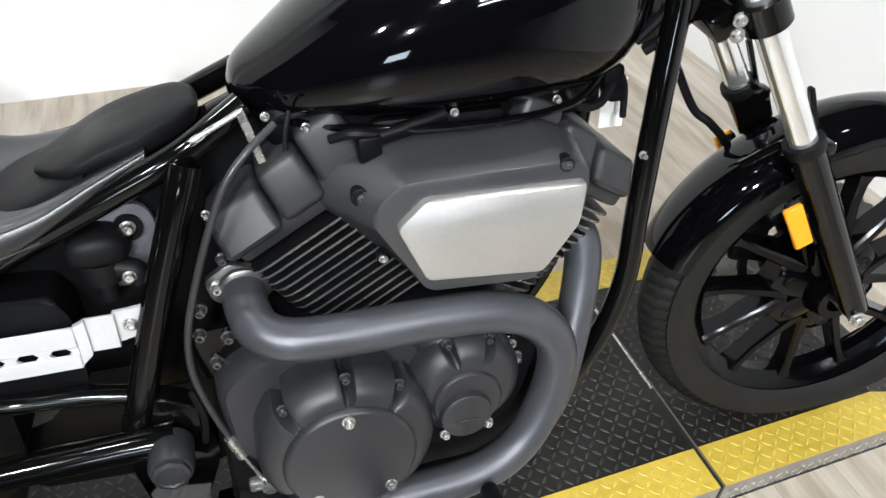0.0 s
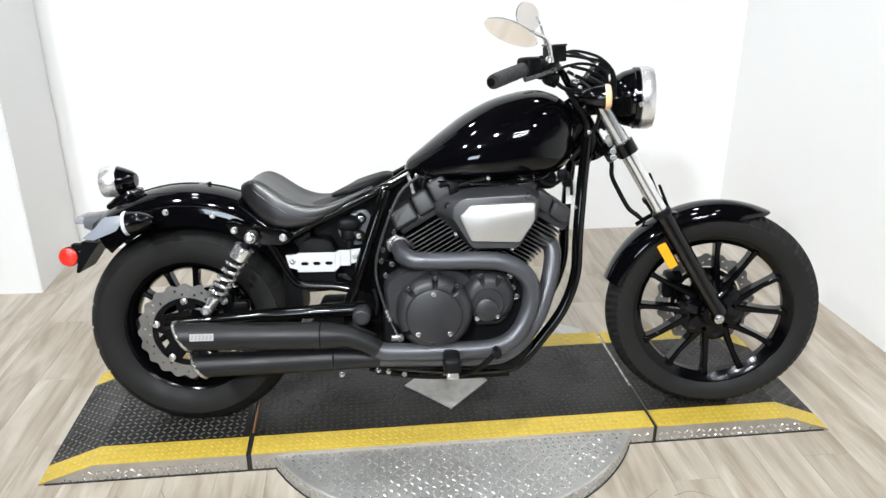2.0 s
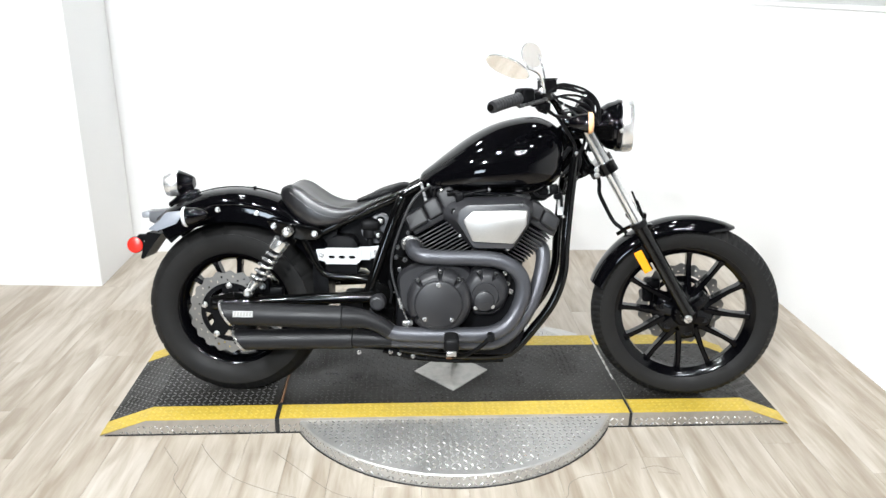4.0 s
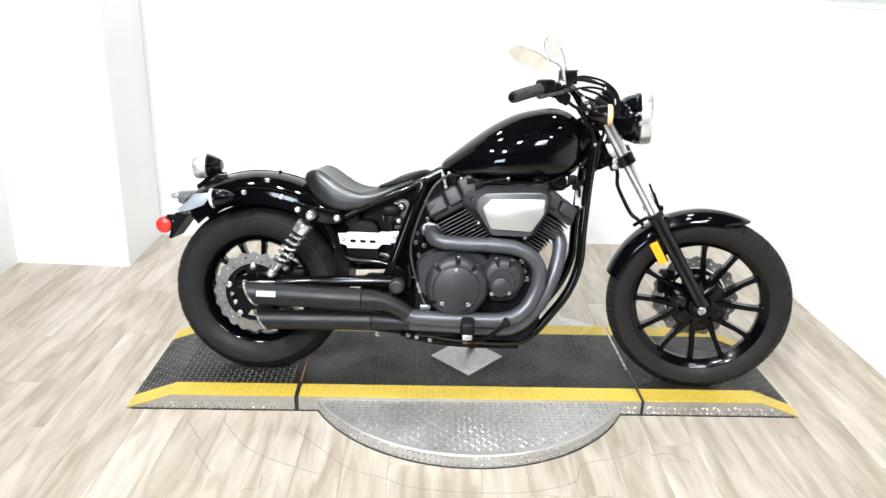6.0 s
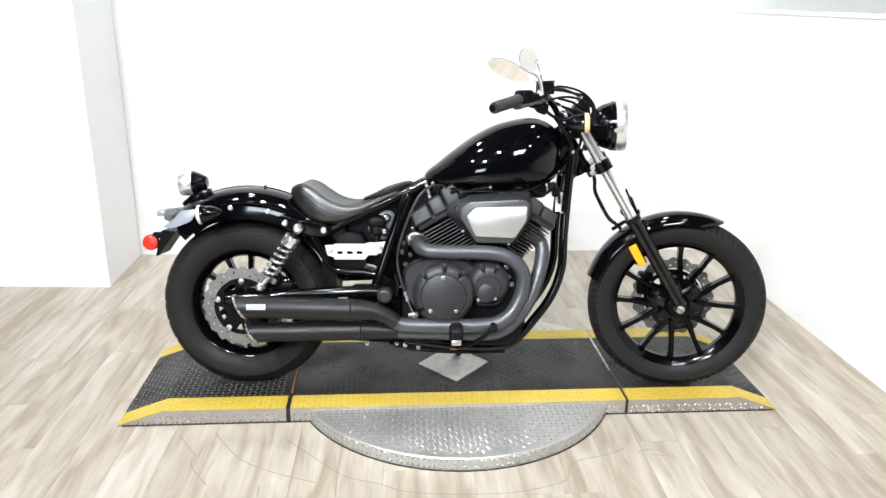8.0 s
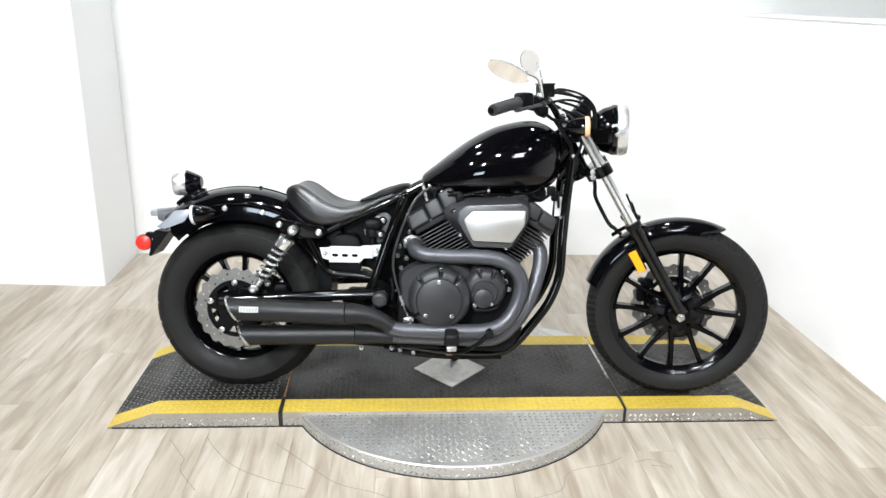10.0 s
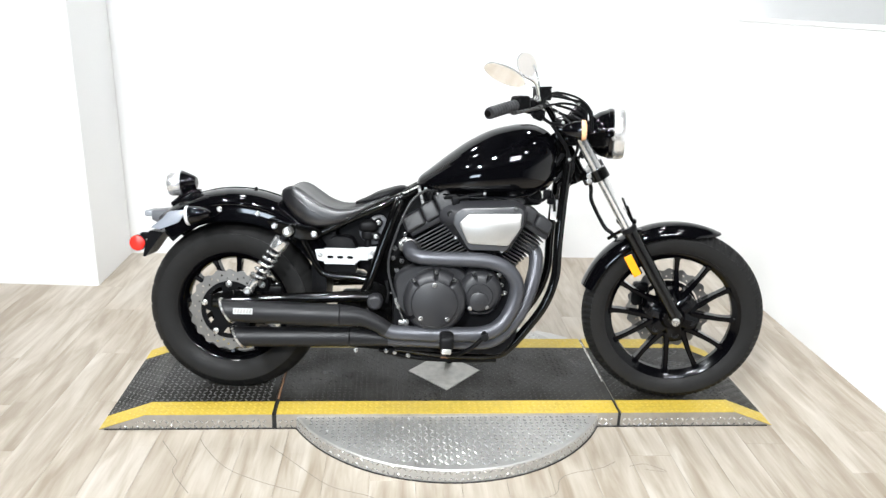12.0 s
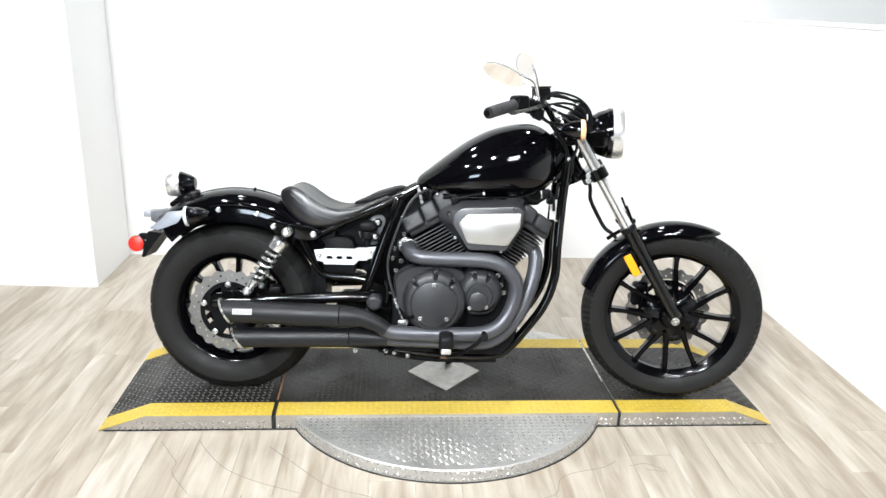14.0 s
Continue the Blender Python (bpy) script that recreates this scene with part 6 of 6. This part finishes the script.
bp("cable_loom", tube_bm([(0.40, -0.06, 0.93), (0.375, -0.08, 0.90), (0.345, -0.09, 0.86), (0.32, -0.085, 0.81)], 0.009, 10), RUBBER_PART, label="black cable loom at the steering head")

# ---- lamps in the ceiling ----
for x, y, watts in LAMP_SPOTS:
    lamp = thing("ceiling_lamp", "round white ceiling downlight that is switched on", "lamp", pose(x, y, CEIL), "ceiling lamps")
    part("housing", lathe_bm([(0.14, 0), (0.14, -0.03), (0.125, -0.035), (0.12, -0.006), (0, -0.006)], 32, axis=(0, 0, 1)), WALL, lamp, "white lamp housing")
    ld = bpy.data.lights.new("downlight", "AREA")
    ld.shape, ld.size, ld.energy, ld.color = "DISK", 0.16, watts, (0.93, 0.97, 1.0)
    lo_ = new("downlight", ld)
    lo_.parent = lamp
    lo_.matrix_basis = pose(0, 0, -0.045)
    if y < -2:
        # the lamps of the front rows are turned towards the platform
        ld.spread = radians(100)
        lo_.matrix_basis = pose(0, 0, -0.05, 48, 0, -26 if x < -0.5 else -8)

# three tube lights in a row
for x, y, watts in TUBE_SPOTS:
    fixture = thing("tube_light", "white ceiling tube light that is switched on", "lamp", pose(x, y, CEIL), "ceiling tube lights")
    part("housing", box_bm((-0.36, -0.05, -0.05), (0.36, 0.05, 0.0), 0.008), WALL, fixture, "white tube light housing")
    ld = bpy.data.lights.new("tube", "AREA")
    ld.shape, ld.size, ld.size_y, ld.energy, ld.color, ld.spread = "RECTANGLE", 0.66, 0.03, watts, (0.93, 0.97, 1.0), radians(110)
    lo_ = new("tube", ld)
    lo_.parent = fixture
    lo_.matrix_basis = pose(0, 0, -0.06, 46, 0, -6)

# ---- planks of the floor ----
CUT = mat("dirty_cut", (0.21, 0.185, 0.155), 0.7, grain=0.4, wear=0.5, wear_scale=9)
PW, PL = 0.152, 1.22
plank_meshes = []
for k in range(3):
    b = box_bm((-PW / 2 + 0.0003, -PL / 2 + 0.0003, -0.003), (PW / 2 - 0.0003, PL / 2 - 0.0003, 0.0), 0.0004, 1)
    plank_meshes.append(mesh_of("plank", b, PLANK, 0))
rng = random.Random(4)
near, far = [], []
TURN_PLANK = -1.0
inv = pose(0, 0, 0, 0, 0, TURN_PLANK)
for i in range(-46, 22):
    off = rng.uniform(0, PL)
    for j in range(-6, 4):
        p = inv @ Vector(((i + 0.5) * PW, j * PL + off, 0))
        q = ROOM.inverted() @ p
        if not (-7 + 0.1 < q.x < RIGHT_X + 1.3 and -7 + 0.6 < q.y < BACK_Y + 0.60):
            continue
        (near if -3.0 < p.x < 2.0 and -2.2 < p.y < 3.0 else far).append(p)
for n, p in enumerate(near[:320]):
    ob = new("plank", plank_meshes[n % 3])
    ob.parent = floor
    ob.matrix_basis = ROOM.inverted() @ Matrix.Translation(p) @ pose(0, 0, 0, 0, 0, TURN_PLANK)
verts, faces = [], []
for p in far + near[320:]:
    b = len(verts)
    verts += [tuple(ROOM.inverted() @ (p + inv @ Vector((x, y, 0)))) for x, y in ((-PW / 2, -PL / 2), (PW / 2, -PL / 2), (PW / 2, PL / 2), (-PW / 2, PL / 2))]
    faces.append((b, b + 1, b + 2, b + 3))
me = bpy.data.meshes.new("far_planks")
me.from_pydata(verts, [], faces)
me.materials.append(PLANK)
fp = new("far_planks", me)
fp.parent = floor
tagged(fp, "pale oak vinyl planks further off", kind="stuff")

# cut lines in the floor round the turntable
CUTS = [[(-0.664, -0.199), (-0.563, -0.307), (-0.441, -0.431), (-0.318, -0.484), (-0.241, -0.524), (-0.099, -0.546), (0.104, -0.548), (0.247, -0.513), (0.302, -0.48), (0.324, -0.415), (0.376, -0.379), (0.48, -0.352), (0.543, -0.315)],
        [(-1.043, -0.161), (-0.979, -0.26), (-0.96, -0.291), (-0.958, -0.35), (-0.882, -0.46)],
        [(-0.915, -0.153), (-0.879, -0.215), (-0.79, -0.328), (-0.664, -0.407), (-0.533, -0.463)],
        [(-0.764, -0.556), (-0.744, -0.538), (-0.712, -0.546), (-0.714, -0.47)],
        [(0.584, -0.343), (0.646, -0.33), (0.705, -0.376), (0.635, -0.362)]]
for line in CUTS:
    pts = smooth_path([(x, y, 0.0004) for x, y in line], 4)
    left, right = [], []
    for i, p in enumerate(pts):
        d = (pts[min(i + 1, len(pts) - 1)] - pts[max(i - 1, 0)]).normalized()
        w = 0.0011 * (0.6 + 0.8 * noise.noise(p * 9.0) ** 2 + 0.4)
        left.append(p + Vector((-d.y, d.x, 0)) * w)
        right.append(p - Vector((-d.y, d.x, 0)) * w)
    b = bmesh.new()
    va, vb = [b.verts.new(p) for p in left], [b.verts.new(p) for p in right]
    for i in range(len(va) - 1):
        b.faces.new((va[i], va[i + 1], vb[i + 1], vb[i]))
    cut = part("floor_cut", b, CUT, floor, "thin dark cut in the vinyl", smooth=0)
    cut.matrix_basis = ROOM.inverted()

# torn pale patch in the vinyl behind the platform
patch = prism_bm([(0.36, -0.64), (0.40, -0.70), (0.465, -0.769), (0.53, -0.74), (0.60, -0.69), (0.58, -0.57), (0.37, -0.57)], 0.0, 0.0014)
patch = part("floor_patch", moved(patch, pose(0, 0, 0, 90, 0, 0)), mat("bare_underlay", (0.55, 0.54, 0.52), 0.6, grain=0.3, grain_scale=40, wear=0.4, wear_scale=7), floor, "torn pale patch in the vinyl", smooth=0)
patch.matrix_basis = ROOM.inverted()
